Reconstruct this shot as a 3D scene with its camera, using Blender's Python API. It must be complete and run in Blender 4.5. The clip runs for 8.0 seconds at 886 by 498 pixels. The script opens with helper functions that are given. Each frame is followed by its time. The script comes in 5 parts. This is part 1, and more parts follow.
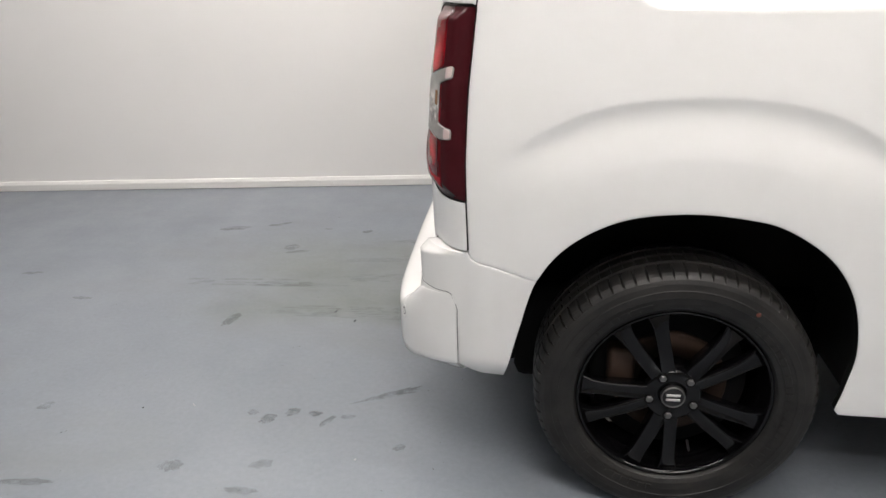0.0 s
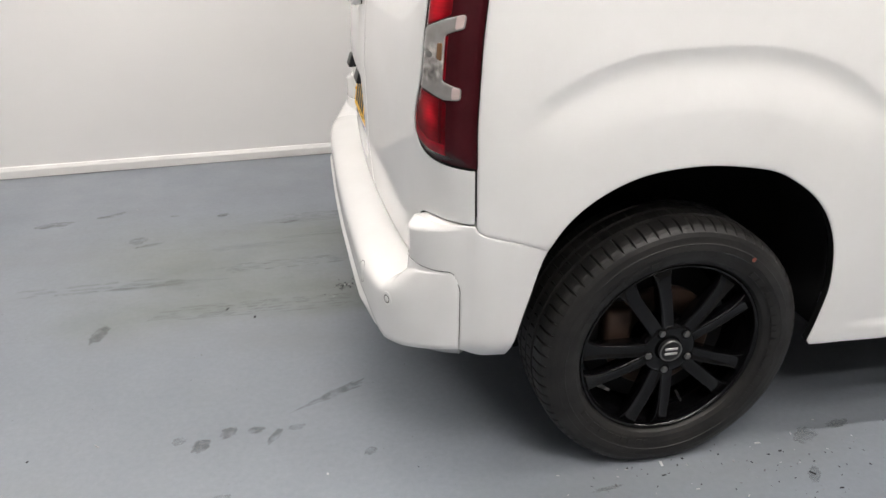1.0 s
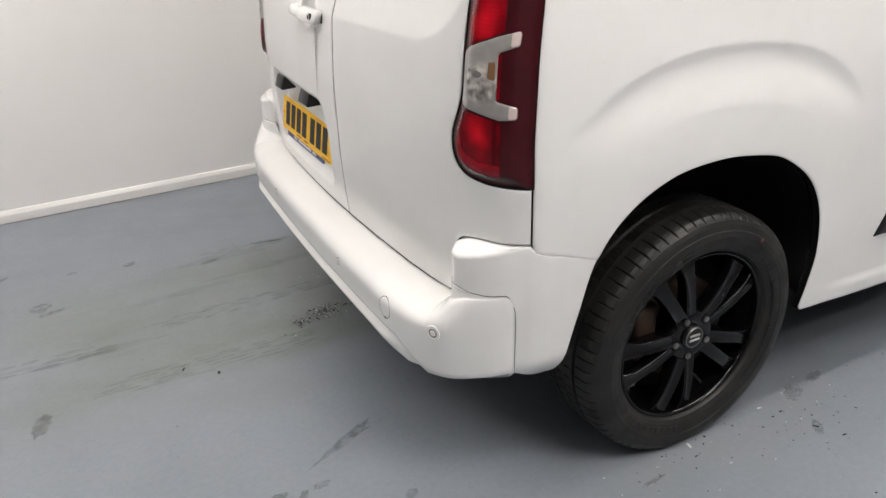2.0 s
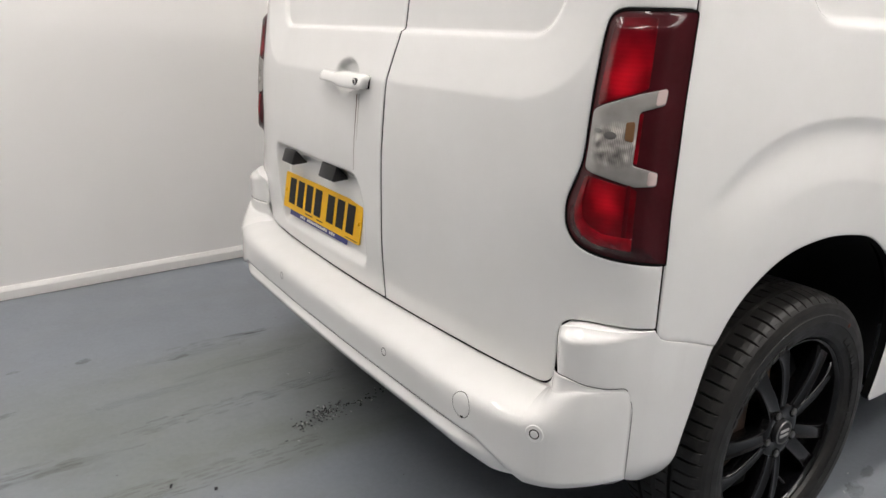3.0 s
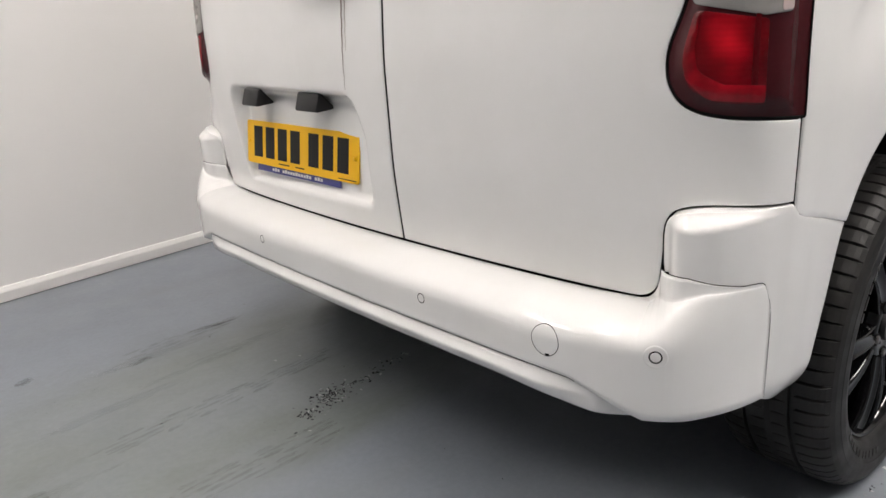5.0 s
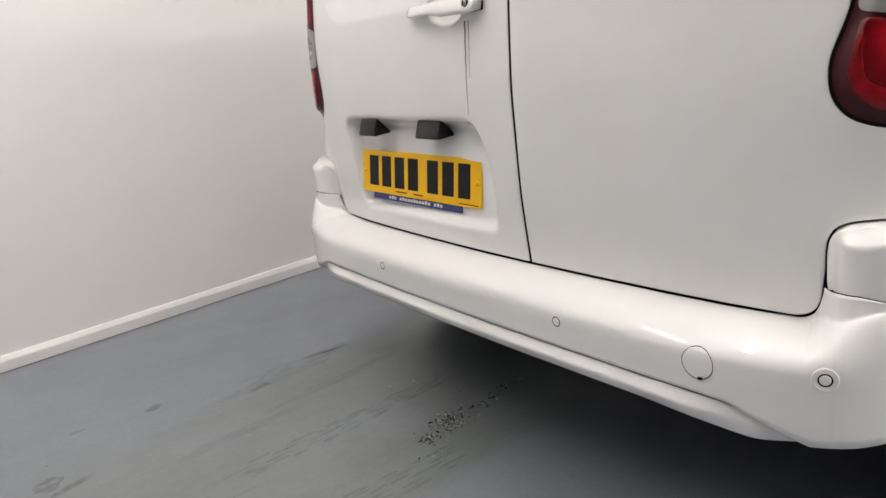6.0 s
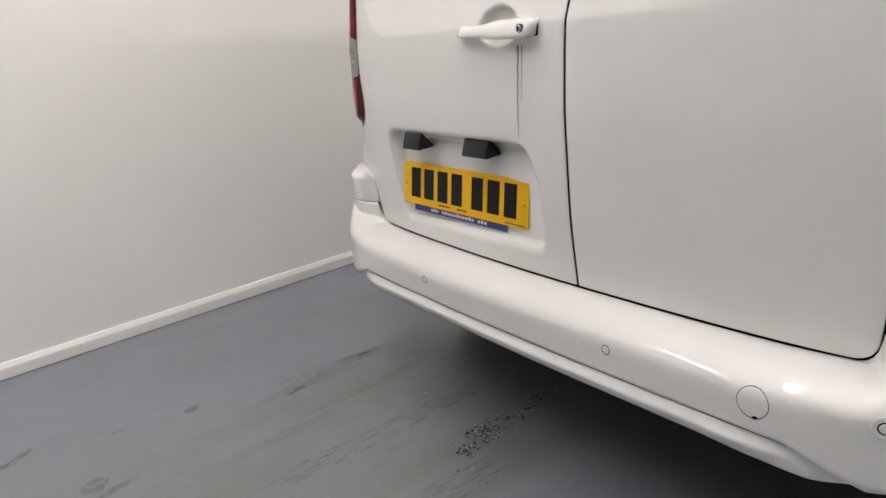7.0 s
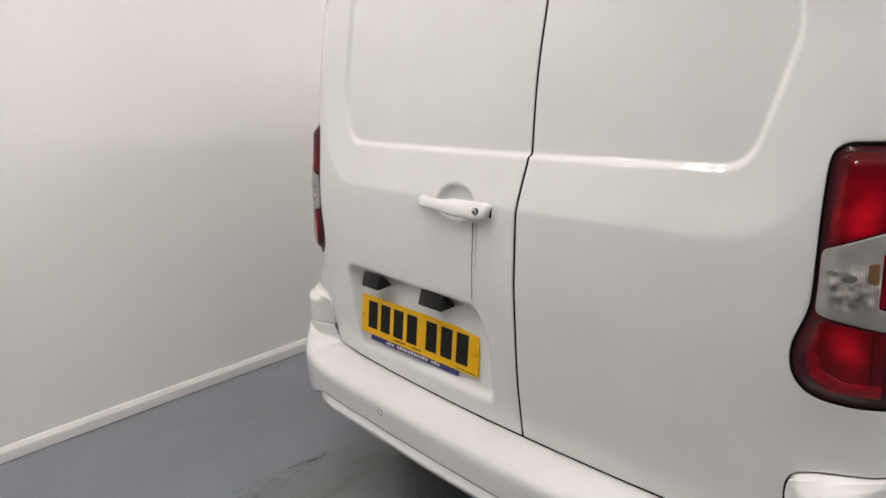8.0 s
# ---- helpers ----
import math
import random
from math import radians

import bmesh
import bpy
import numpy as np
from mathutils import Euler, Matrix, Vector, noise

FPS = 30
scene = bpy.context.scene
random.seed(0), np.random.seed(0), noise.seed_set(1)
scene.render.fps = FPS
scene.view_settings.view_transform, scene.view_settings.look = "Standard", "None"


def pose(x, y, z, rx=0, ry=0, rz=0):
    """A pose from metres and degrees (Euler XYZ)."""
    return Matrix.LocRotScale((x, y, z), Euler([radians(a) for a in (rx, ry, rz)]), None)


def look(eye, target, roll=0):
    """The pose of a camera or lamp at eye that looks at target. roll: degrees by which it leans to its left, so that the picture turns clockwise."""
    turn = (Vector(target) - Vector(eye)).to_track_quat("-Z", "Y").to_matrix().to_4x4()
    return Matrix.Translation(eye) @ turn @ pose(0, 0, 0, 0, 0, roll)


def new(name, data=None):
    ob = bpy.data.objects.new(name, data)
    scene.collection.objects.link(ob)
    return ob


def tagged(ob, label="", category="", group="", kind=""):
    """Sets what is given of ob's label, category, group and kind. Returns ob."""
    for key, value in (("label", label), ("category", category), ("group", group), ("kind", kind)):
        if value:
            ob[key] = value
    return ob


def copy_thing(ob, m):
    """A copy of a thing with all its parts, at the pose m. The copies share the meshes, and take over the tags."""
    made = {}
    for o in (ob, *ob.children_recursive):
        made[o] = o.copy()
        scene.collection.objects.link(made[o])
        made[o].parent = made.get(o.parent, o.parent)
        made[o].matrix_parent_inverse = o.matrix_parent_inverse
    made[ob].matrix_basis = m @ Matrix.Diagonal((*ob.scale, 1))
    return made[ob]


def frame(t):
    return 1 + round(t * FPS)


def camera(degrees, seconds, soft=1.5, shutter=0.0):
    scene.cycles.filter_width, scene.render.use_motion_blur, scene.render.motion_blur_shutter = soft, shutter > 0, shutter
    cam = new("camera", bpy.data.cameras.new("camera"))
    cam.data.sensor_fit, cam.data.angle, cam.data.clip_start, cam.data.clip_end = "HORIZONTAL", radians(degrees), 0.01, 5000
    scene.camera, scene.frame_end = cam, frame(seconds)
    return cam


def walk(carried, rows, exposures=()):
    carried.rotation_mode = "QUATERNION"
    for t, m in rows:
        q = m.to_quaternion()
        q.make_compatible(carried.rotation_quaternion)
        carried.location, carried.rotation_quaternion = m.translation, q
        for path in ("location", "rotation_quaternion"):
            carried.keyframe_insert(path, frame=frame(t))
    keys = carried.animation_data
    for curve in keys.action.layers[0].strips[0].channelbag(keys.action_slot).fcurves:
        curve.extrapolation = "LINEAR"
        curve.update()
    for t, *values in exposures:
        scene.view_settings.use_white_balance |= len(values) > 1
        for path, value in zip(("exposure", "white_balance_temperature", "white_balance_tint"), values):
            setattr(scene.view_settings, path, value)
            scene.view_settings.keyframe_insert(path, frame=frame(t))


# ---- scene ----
cam = camera(63.5, 8.0)
PATH = [
    (0, (-0.331, -2.346, 1.286), (-0.583, -0.511, 0.53), -1.7),
    (0.2, (-0.432, -2.303, 1.26), (-0.543, -0.456, 0.5), -0.3),
    (0.3, (-0.486, -2.283, 1.253), (-0.531, -0.44, 0.478), 0.3),
    (0.5, (-0.594, -2.228, 1.243), (-0.413, -0.414, 0.422), 1.5),
    (0.7, (-0.667, -2.197, 1.258), (-0.429, -0.398, 0.416), -0.3),
    (1, (-0.819, -2.153, 1.238), (-0.444, -0.38, 0.393), 0.5),
    (1.2, (-0.922, -2.119, 1.225), (-0.416, -0.389, 0.358), 0.6),
    (2.3, (-1.305, -1.855, 1.271), (-0.393, -0.272, 0.458), 0.7),
    (2.4, (-1.335, -1.831, 1.252), (-0.408, -0.232, 0.487), 1.7),
    (2.5, (-1.346, -1.793, 1.235), (-0.435, -0.145, 0.562), 0.6),
    (2.7, (-1.399, -1.697, 1.194), (-0.433, -0.038, 0.632), 3.0),
    (2.8, (-1.423, -1.658, 1.183), (-0.411, -0.023, 0.632), 3.7),
    (3, (-1.442, -1.592, 1.158), (-0.352, -0.024, 0.567), 1.8),
    (3.3, (-1.424, -1.5, 1.1), (-0.253, -0.002, 0.483), -0.0),
    (3.5, (-1.419, -1.449, 1.08), (-0.229, 0.018, 0.421), -1.1),
    (3.7, (-1.425, -1.421, 1.036), (-0.201, 0.016, 0.376), -0.1),
    (4, (-1.428, -1.366, 0.983), (-0.155, 0.037, 0.341), -1.2),
    (4.2, (-1.433, -1.339, 0.954), (-0.148, 0.057, 0.319), -1.6),
    (5.3, (-1.492, -1.237, 0.946), (-0.278, 0.233, 0.34), -5.3),
    (5.5, (-1.508, -1.226, 0.955), (-0.328, 0.279, 0.372), -6.2),
    (5.7, (-1.525, -1.214, 0.962), (-0.378, 0.322, 0.393), -6.9),
    (6, (-1.553, -1.189, 0.955), (-0.449, 0.388, 0.413), -6.8),
    (6.3, (-1.571, -1.176, 0.973), (-0.502, 0.42, 0.415), -7.5),
    (6.5, (-1.585, -1.164, 0.971), (-0.529, 0.44, 0.411), -7.2),
    (6.7, (-1.59, -1.16, 1.007), (-0.553, 0.45, 0.43), -7.5),
    (7, (-1.597, -1.144, 1.044), (-0.536, 0.447, 0.459), -6.1),
    (7.2, (-1.602, -1.146, 1.109), (-0.508, 0.42, 0.517), -5.5),
    (7.5, (-1.628, -1.164, 1.203), (-0.451, 0.352, 0.641), -3.5),
    (7.7, (-1.633, -1.175, 1.267), (-0.439, 0.333, 0.717), -3.3),
    (8, (-1.664, -1.192, 1.336), (-0.438, 0.311, 0.848), -3.4),
]
EXPOSURES = [(0.0, 0.27, 6500, 10), (1.0, 0.34, 6500, 10), (2.4, 0.18, 6500, 10), (3.0, 0.11, 6500, 10), (3.5, 0.22, 6500, 10.3), (4.0, 0.33, 6530, 11), (5.5, 0.19, 6540, 11.2), (6.5, 0.04, 6540, 11.2), (8.0, -0.14, 6540, 11)]
walk(cam, [(t, look(eye, target, roll)) for t, eye, target, roll in PATH], EXPOSURES)

from mathutils.geometry import delaunay_2d_cdt

# ---- world and lamps ----
world = bpy.data.worlds.new("world")
world.use_nodes = True
world.node_tree.nodes["Background"].inputs[0].default_value = (0.8, 0.85, 1.0, 1)
world.node_tree.nodes["Background"].inputs[1].default_value = 0.05
scene.world = world

CEIL = 3.0
LAMP_W = 44.0
# rows of ceiling tube fittings: (x, y)
TUBES = [(0.5, -3.2), (0.3, -2.5), (-2.2, -1.2), (-0.5, -2.0), (1.0, -1.25), (2.8, -1.25), (-2.6, 1.25), (-1.25, 0.32), (1.6, 0.3), (3.2, 0.8)]


# ---- small tools ----
def part(name, bm, material, parent, label="", smooth=True):
    me = bpy.data.meshes.new(name)
    bm.to_mesh(me)
    bm.free()
    if smooth:
        for p in me.polygons:
            p.use_smooth = True
    me.materials.append(material)
    ob = new(name, me)
    ob.parent = parent
    if label:
        tagged(ob, label)
    return ob


def mesh_part(name, verts, faces, material, parent, label="", smooth=True):
    me = bpy.data.meshes.new(name)
    me.from_pydata([tuple(v) for v in verts], [], [tuple(f) for f in faces])
    if smooth:
        for p in me.polygons:
            p.use_smooth = True
    me.materials.append(material)
    ob = new(name, me)
    ob.parent = parent
    if label:
        tagged(ob, label)
    return ob


def sstep(a, b, x):
    t = np.clip((np.asarray(x, float) - a) / (b - a), 0, 1)
    return t * t * (3 - 2 * t)


def box_bm(x0, x1, y0, y1, z0, z1, bevel=0.0, segments=2):
    bm = bmesh.new()
    bmesh.ops.create_cube(bm, size=1)
    for v in bm.verts:
        v.co = Vector(((x0 + x1) / 2 + v.co.x * (x1 - x0), (y0 + y1) / 2 + v.co.y * (y1 - y0), (z0 + z1) / 2 + v.co.z * (z1 - z0)))
    if bevel:
        bmesh.ops.bevel(bm, geom=bm.edges[:], offset=bevel, segments=segments, affect="EDGES", profile=0.5)
    return bm


def inside(poly, pts):
    """Which of the points lie within a closed 2D outline."""
    poly, pts = np.asarray(poly), np.asarray(pts)
    x, y = pts[:, 0], pts[:, 1]
    out = np.zeros(len(pts), bool)
    ax, ay = poly[:, 0], poly[:, 1]
    bx, by = np.roll(ax, -1), np.roll(ay, -1)
    for x0, y0, x1, y1 in zip(ax, ay, bx, by):
        if y0 != y1:
            hit = ((y0 > y) != (y1 > y)) & (x < (x1 - x0) * (y - y0) / (y1 - y0) + x0)
            out ^= hit
    return out


def dense(points, step, closed=True):
    """An outline cut into steps of about that length."""
    out = []
    n = len(points)
    for i in range(n if closed else n - 1):
        a, b = np.array(points[i], float), np.array(points[(i + 1) % n], float)
        k = max(1, int(np.ceil(np.linalg.norm(b - a) / step)))
        out += [tuple(a + (b - a) * j / k) for j in range(k)]
    if not closed:
        out.append(tuple(points[-1]))
    return out


def rounded(points, step=0.006):
    """An outline of (x, y, radius) corners with each corner rounded."""
    out, n = [], len(points)
    for i in range(n):
        p = np.array(points[i][:2], float)
        r = points[i][2] if len(points[i]) > 2 else 0
        a, b = np.array(points[i - 1][:2], float) - p, np.array(points[(i + 1) % n][:2], float) - p
        la, lb = np.linalg.norm(a), np.linalg.norm(b)
        c = np.clip(np.dot(a, b) / la / lb, -1, 1)
        ang = math.acos(c)
        if r <= 0 or ang > 3.1:
            out.append(tuple(p))
            continue
        d = min(r / math.tan(ang / 2), 0.49 * la, 0.49 * lb)
        p0, p1 = p + a / la * d, p + b / lb * d
        k = max(4, int(d * 2 / step))
        for j in range(k + 1):
            t = j / k
            out.append(tuple((1 - t) ** 2 * p0 + 2 * t * (1 - t) * p + t * t * p1))
    return dense(out, step)


def curve_through(points, step=0.01):
    """A smooth open line through points of the plane."""
    p = [np.array(q, float) for q in points]
    p = [2 * p[0] - p[1]] + p + [2 * p[-1] - p[-2]]
    out = []
    for i in range(1, len(p) - 2):
        k = max(2, int(np.linalg.norm(p[i + 1] - p[i]) / step))
        for j in range(k):
            t = j / k
            out.append(tuple(0.5 * (2 * p[i] + (p[i + 1] - p[i - 1]) * t + (2 * p[i - 1] - 5 * p[i] + 4 * p[i + 1] - p[i + 2]) * t * t
                                    + (3 * p[i] - p[i - 1] - 3 * p[i + 1] + p[i + 2]) * t ** 3)))
    out.append(tuple(p[-2]))
    return out


def away(poly, pts):
    """The distance from points to an outline."""
    poly, pts = np.asarray(poly), np.asarray(pts)
    best = np.full(len(pts), 1e9)
    for a, b in zip(poly, np.roll(poly, -1, 0)):
        d = b - a
        t = np.clip(((pts - a) @ d) / max(d @ d, 1e-12), 0, 1)
        q = pts - a - t[:, None] * d
        best = np.minimum(best, (q * q).sum(1))
    return np.sqrt(best)


def panel(name, outer, surf, material, parent, holes=(), grid=0.008, rim=0.014, roll=0.0018, label="", region=None, dark=True):
    """A sheet-metal panel: an outline (u, z) with holes, filled, laid on a curved surface, its edges rolled back."""
    loops = [outer, *holes]
    pts = [p for l in loops for p in l]
    lo, hi = np.min(outer, 0), np.max(outer, 0)
    if region is None:
        xs, zs = np.arange(lo[0] + grid / 2, hi[0], grid), np.arange(lo[1] + grid / 2, hi[1], grid)
    else:
        xs, zs = region
    g = np.stack(np.meshgrid(xs, zs), -1).reshape(-1, 2)
    keep = inside(outer, g)
    for h in holes:
        keep &= ~inside(h, g)
    g = g[keep]
    near = np.full(len(g), 1e9)
    for l in loops:
        near = np.minimum(near, away(l, g))
    g = g[near > 0.0035]
    allp = np.array(pts + [tuple(q) for q in g])
    edges, k = [], 0
    for l in loops:
        edges += [(k + i, k + (i + 1) % len(l)) for i in range(len(l))]
        k += len(l)
    out = delaunay_2d_cdt([Vector(q) for q in allp], edges, [], 0, 1e-7)
    p2 = np.array([tuple(v) for v in out[0]])
    f = np.array(out[2])
    c = p2[f].mean(1)
    ok = inside(outer, c)
    for h in holes:
        ok &= ~inside(h, c)
    e1, e2 = p2[f[:, 1]] - p2[f[:, 0]], p2[f[:, 2]] - p2[f[:, 0]]
    ok &= np.abs(e1[:, 0] * e2[:, 1] - e1[:, 1] * e2[:, 0]) > 2e-8
    f = f[ok]
    pos, nor = surf(p2)
    fn = np.cross(pos[f[:, 1]] - pos[f[:, 0]], pos[f[:, 2]] - pos[f[:, 0]])
    flip = (fn * nor[f[:, 0]]).sum(1) < 0
    f[flip] = f[flip][:, ::-1]
    # edges of one face only
    count = {}
    for a, b, d in f:
        for e in ((a, b), (b, d), (d, a)):
            count[e] = True
    bound = [e for e in count if (e[1], e[0]) not in count]
    outw = np.zeros_like(pos)
    for a, b in bound:
        t = pos[b] - pos[a]
        o = np.cross(t, nor[a])
        o /= max(np.linalg.norm(o), 1e-9)
        outw[a] += o
        outw[b] += o
    ids = sorted({i for e in bound for i in e})
    outw[ids] /= np.maximum(np.linalg.norm(outw[ids], axis=1), 1e-9)[:, None]
    verts = [pos]
    faces = [tuple(t) for t in f]
    last = {i: i for i in ids}
    n = len(pos)
    n_face = 0
    for side, deep in ((0.7, 0.3), (1.0, 1.0), (1.0, 2.2), (1.0, rim / roll)):
        if deep <= 2.2:
            n_face = len(faces)
        row = {i: n + j for j, i in enumerate(ids)}
        verts.append(pos[ids] + outw[ids] * roll * side - nor[ids] * roll * deep)
        faces += [(last[b], last[a], row[a], row[b]) for a, b in bound]
        n += len(ids)
        last = row
    ob = mesh_part(name, np.concatenate(verts), faces, material, parent, label)
    if not dark:
        return ob
    ob.data.materials.append(GAP)
    ob.data.polygons.foreach_set("material_index", [0] * n_face + [1] * (len(faces) - n_face))
    return ob


# ---- materials ----
def material(name, base=(0.8, 0.8, 0.8), rough=0.5, metal=0.0, coat=0.0, coat_rough=0.05, spec=0.5):
    m = bpy.data.materials.new(name)
    m.use_nodes = True
    b = m.node_tree.nodes["Principled BSDF"]
    b.inputs["Base Color"].default_value = (*base, 1)
    b.inputs["Roughness"].default_value = rough
    b.inputs["Metallic"].default_value = metal
    b.inputs["Coat Weight"].default_value = coat
    b.inputs["Coat Roughness"].default_value = coat_rough
    b.inputs["Specular IOR Level"].default_value = spec
    return m


class Net:
    """A short way to write a node net."""

    def __init__(self, m):
        self.t = m.node_tree
        self.b = self.t.nodes["Principled BSDF"]
        self.co = self.t.nodes.new("ShaderNodeNewGeometry").outputs["Position"]

    def link(self, a, b):
        self.t.links.new(a, b)

    def scaled(self, sx, sy, sz, at=(0, 0, 0), turn=0.0):
        n = self.t.nodes.new("ShaderNodeMapping")
        n.inputs["Scale"].default_value = (sx, sy, sz)
        n.inputs["Location"].default_value = at
        n.inputs["Rotation"].default_value = (0, 0, turn)
        self.link(self.co, n.inputs["Vector"])
        return n.outputs[0]

    def noise(self, scale, detail=4.0, rough=0.55, co=None):
        n = self.t.nodes.new("ShaderNodeTexNoise")
        n.inputs["Scale"].default_value = scale
        n.inputs["Detail"].default_value = detail
        n.inputs["Roughness"].default_value = rough
        self.link(co or self.co, n.inputs["Vector"])
        return n.outputs["Fac"]

    def ramp(self, fac, stops):
        n = self.t.nodes.new("ShaderNodeValToRGB")
        e = n.color_ramp.elements
        while len(e) < len(stops):
            e.new(0.5)
        for el, (p, c) in zip(e, stops):
            el.position = p
            el.color = (*c, 1) if isinstance(c, tuple) else (c, c, c, 1)
        self.link(fac, n.inputs["Fac"])
        return n.outputs["Color"]

    def mix(self, fac, a, b, kind="MIX"):
        n = self.t.nodes.new("ShaderNodeMix")
        n.data_type, n.blend_type = "RGBA", kind
        for sock, v in ((n.inputs[0], fac), (n.inputs[6], a), (n.inputs[7], b)):
            if hasattr(v, "links"):
                self.link(v, sock)
            elif isinstance(v, tuple):
                sock.default_value = (*v, 1)
            else:
                sock.default_value = v
        return n.outputs[2]

    def rise(self, v, a, b):
        """0 to 1, smoothly, as v goes from a to b."""
        n = self.t.nodes.new("ShaderNodeMapRange")
        n.interpolation_type = "SMOOTHSTEP"
        lo, hi = min(a, b), max(a, b)
        for k, q in (("From Min", lo), ("From Max", hi), ("To Min", 0.0 if a < b else 1.0), ("To Max", 1.0 if a < b else 0.0)):
            n.inputs[k].default_value = q
        self.link(v, n.inputs["Value"])
        return n.outputs["Result"]

    def math(self, op, a, b=0.0, clamp=False):
        n = self.t.nodes.new("ShaderNodeMath")
        n.operation, n.use_clamp = op, clamp
        for sock, v in ((n.inputs[0], a), (n.inputs[1], b)):
            if hasattr(v, "links"):
                self.link(v, sock)
            else:
                sock.default_value = v
        return n.outputs[0]

    def bump(self, h, strength=0.3, distance=0.002):
        n = self.t.nodes.new("ShaderNodeBump")
        n.inputs["Strength"].default_value = strength
        n.inputs["Distance"].default_value = distance
        self.link(h, n.inputs["Height"])
        self.link(n.outputs[0], self.b.inputs["Normal"])


def make_paint():
    m = material("white_paint", (0.78, 0.78, 0.765), 0.38, coat=0.9, coat_rough=0.05, spec=0.2)
    n = Net(m)
    dust = n.ramp(n.noise(5.0, 6.0, 0.65), [(0.35, 0.0), (0.75, 1.0)])
    n.link(n.mix(dust, (0.84, 0.838, 0.825), (0.80, 0.798, 0.78)), n.b.inputs["Base Color"])
    n.link(n.ramp(n.noise(9.0, 5.0), [(0.3, 0.025), (0.8, 0.055)]), n.b.inputs["Coat Roughness"])
    return m


def make_wall():
    m = material("wall_paint", (0.80, 0.79, 0.77), 0.6)
    n = Net(m)
    a = n.ramp(n.noise(1.3, 5.0, 0.6), [(0.3, (0.84, 0.83, 0.815)), (0.7, (0.87, 0.86, 0.845))])
    spots = n.ramp(n.noise(23.0, 3.0, 0.5), [(0.80, 0.0), (0.86, 0.35)])
    n.link(n.mix(spots, a, (0.55, 0.52, 0.48)), n.b.inputs["Base Color"])
    n.bump(n.noise(180.0, 3.0), 0.12, 0.001)
    return m


def make_floor():
    m = material("painted_concrete", (0.3, 0.33, 0.37), 0.4)
    n = Net(m)
    base = n.ramp(n.noise(1.1, 6.0, 0.6), [(0.3, (0.192, 0.215, 0.248)), (0.7, (0.230, 0.253, 0.286))])
    fine = n.ramp(n.noise(60.0, 4.0, 0.7), [(0.3, 0.93), (0.7, 1.05)])
    base = n.mix(1.0, base, fine, "MULTIPLY")
    # an olive film of tyre dirt behind the van, with darker drags along x
    place = n.t.nodes.new("ShaderNodeSeparateXYZ")
    n.link(n.co, place.inputs[0])
    wob = n.math("MULTIPLY", n.math("SUBTRACT", n.noise(1.0, 4.0, 0.6, n.scaled(1.6, 4.0, 1.0)), 0.5), 0.34)
    x, y = n.math("ADD", place.outputs[0], wob), n.math("ADD", place.outputs[1], wob)
    film = n.math("MULTIPLY", n.math("MULTIPLY", n.rise(y, -0.06, 0.12), n.rise(y, 1.05, 0.72)), n.math("MULTIPLY", n.rise(x, -1.95, -1.15), n.rise(x, 0.9, 0.3)))
    soft = n.ramp(n.noise(1.0, 5.0, 0.6, n.scaled(1.8, 3.4, 1.0, (0.4, 0.2, 0), 0.10)), [(0.32, 0.30), (0.62, 1.0)])
    base = n.mix(n.math("MULTIPLY", film, soft), base, n.mix(1.0, base, (0.85, 0.85, 0.745), "MULTIPLY"))
    drag = n.ramp(n.noise(1.0, 6.0, 0.66, n.scaled(3.4, 8.5, 1.0, (0.4, 0.2, 0), 0.10)), [(0.46, 0.0), (0.74, 0.34)])
    grain = n.ramp(n.noise(1.0, 5.0, 0.7, n.scaled(16.0, 34.0, 1.0)), [(0.35, 0.45), (0.62, 1.0)])
    base = n.mix(n.math("MULTIPLY", film, n.math("MULTIPLY", drag, grain)), base, (0.105, 0.108, 0.090))
    wide = n.ramp(n.noise(1.0, 5.0, 0.6, n.scaled(0.9, 2.2, 1.0, (3.1, 1.7, 0))), [(0.52, 0.0), (0.72, 0.4)])
    base = n.mix(wide, base, (0.185, 0.192, 0.192))
    # fine black specks
    speck = n.ramp(n.noise(95.0, 2.0, 0.4), [(0.735, 0.0), (0.77, 0.7)])
    gate = n.ramp(n.noise(2.3, 3.0), [(0.5, 0.0), (0.62, 1.0)])
    base = n.mix(n.math("MULTIPLY", speck, gate), base, (0.05, 0.05, 0.055))
    n.link(base, n.b.inputs["Base Color"])
    n.link(n.ramp(n.noise(4.0, 6.0, 0.65), [(0.3, 0.34), (0.75, 0.52)]), n.b.inputs["Roughness"])
    n.bump(n.noise(35.0, 5.0, 0.6), 0.10, 0.002)
    return m


def make_rubber():
    m = material("tyre_rubber", (0.017, 0.017, 0.018), 0.55, spec=0.35)
    n = Net(m)
    n.link(n.ramp(n.noise(14.0, 5.0, 0.6), [(0.35, (0.0085, 0.0083, 0.0082)), (0.72, (0.021, 0.0198, 0.0185))]), n.b.inputs["Base Color"])
    n.link(n.ramp(n.noise(20.0, 4.0), [(0.3, 0.42), (0.8, 0.65)]), n.b.inputs["Roughness"])
    n.bump(n.noise(300.0, 2.0), 0.15, 0.001)
    return m


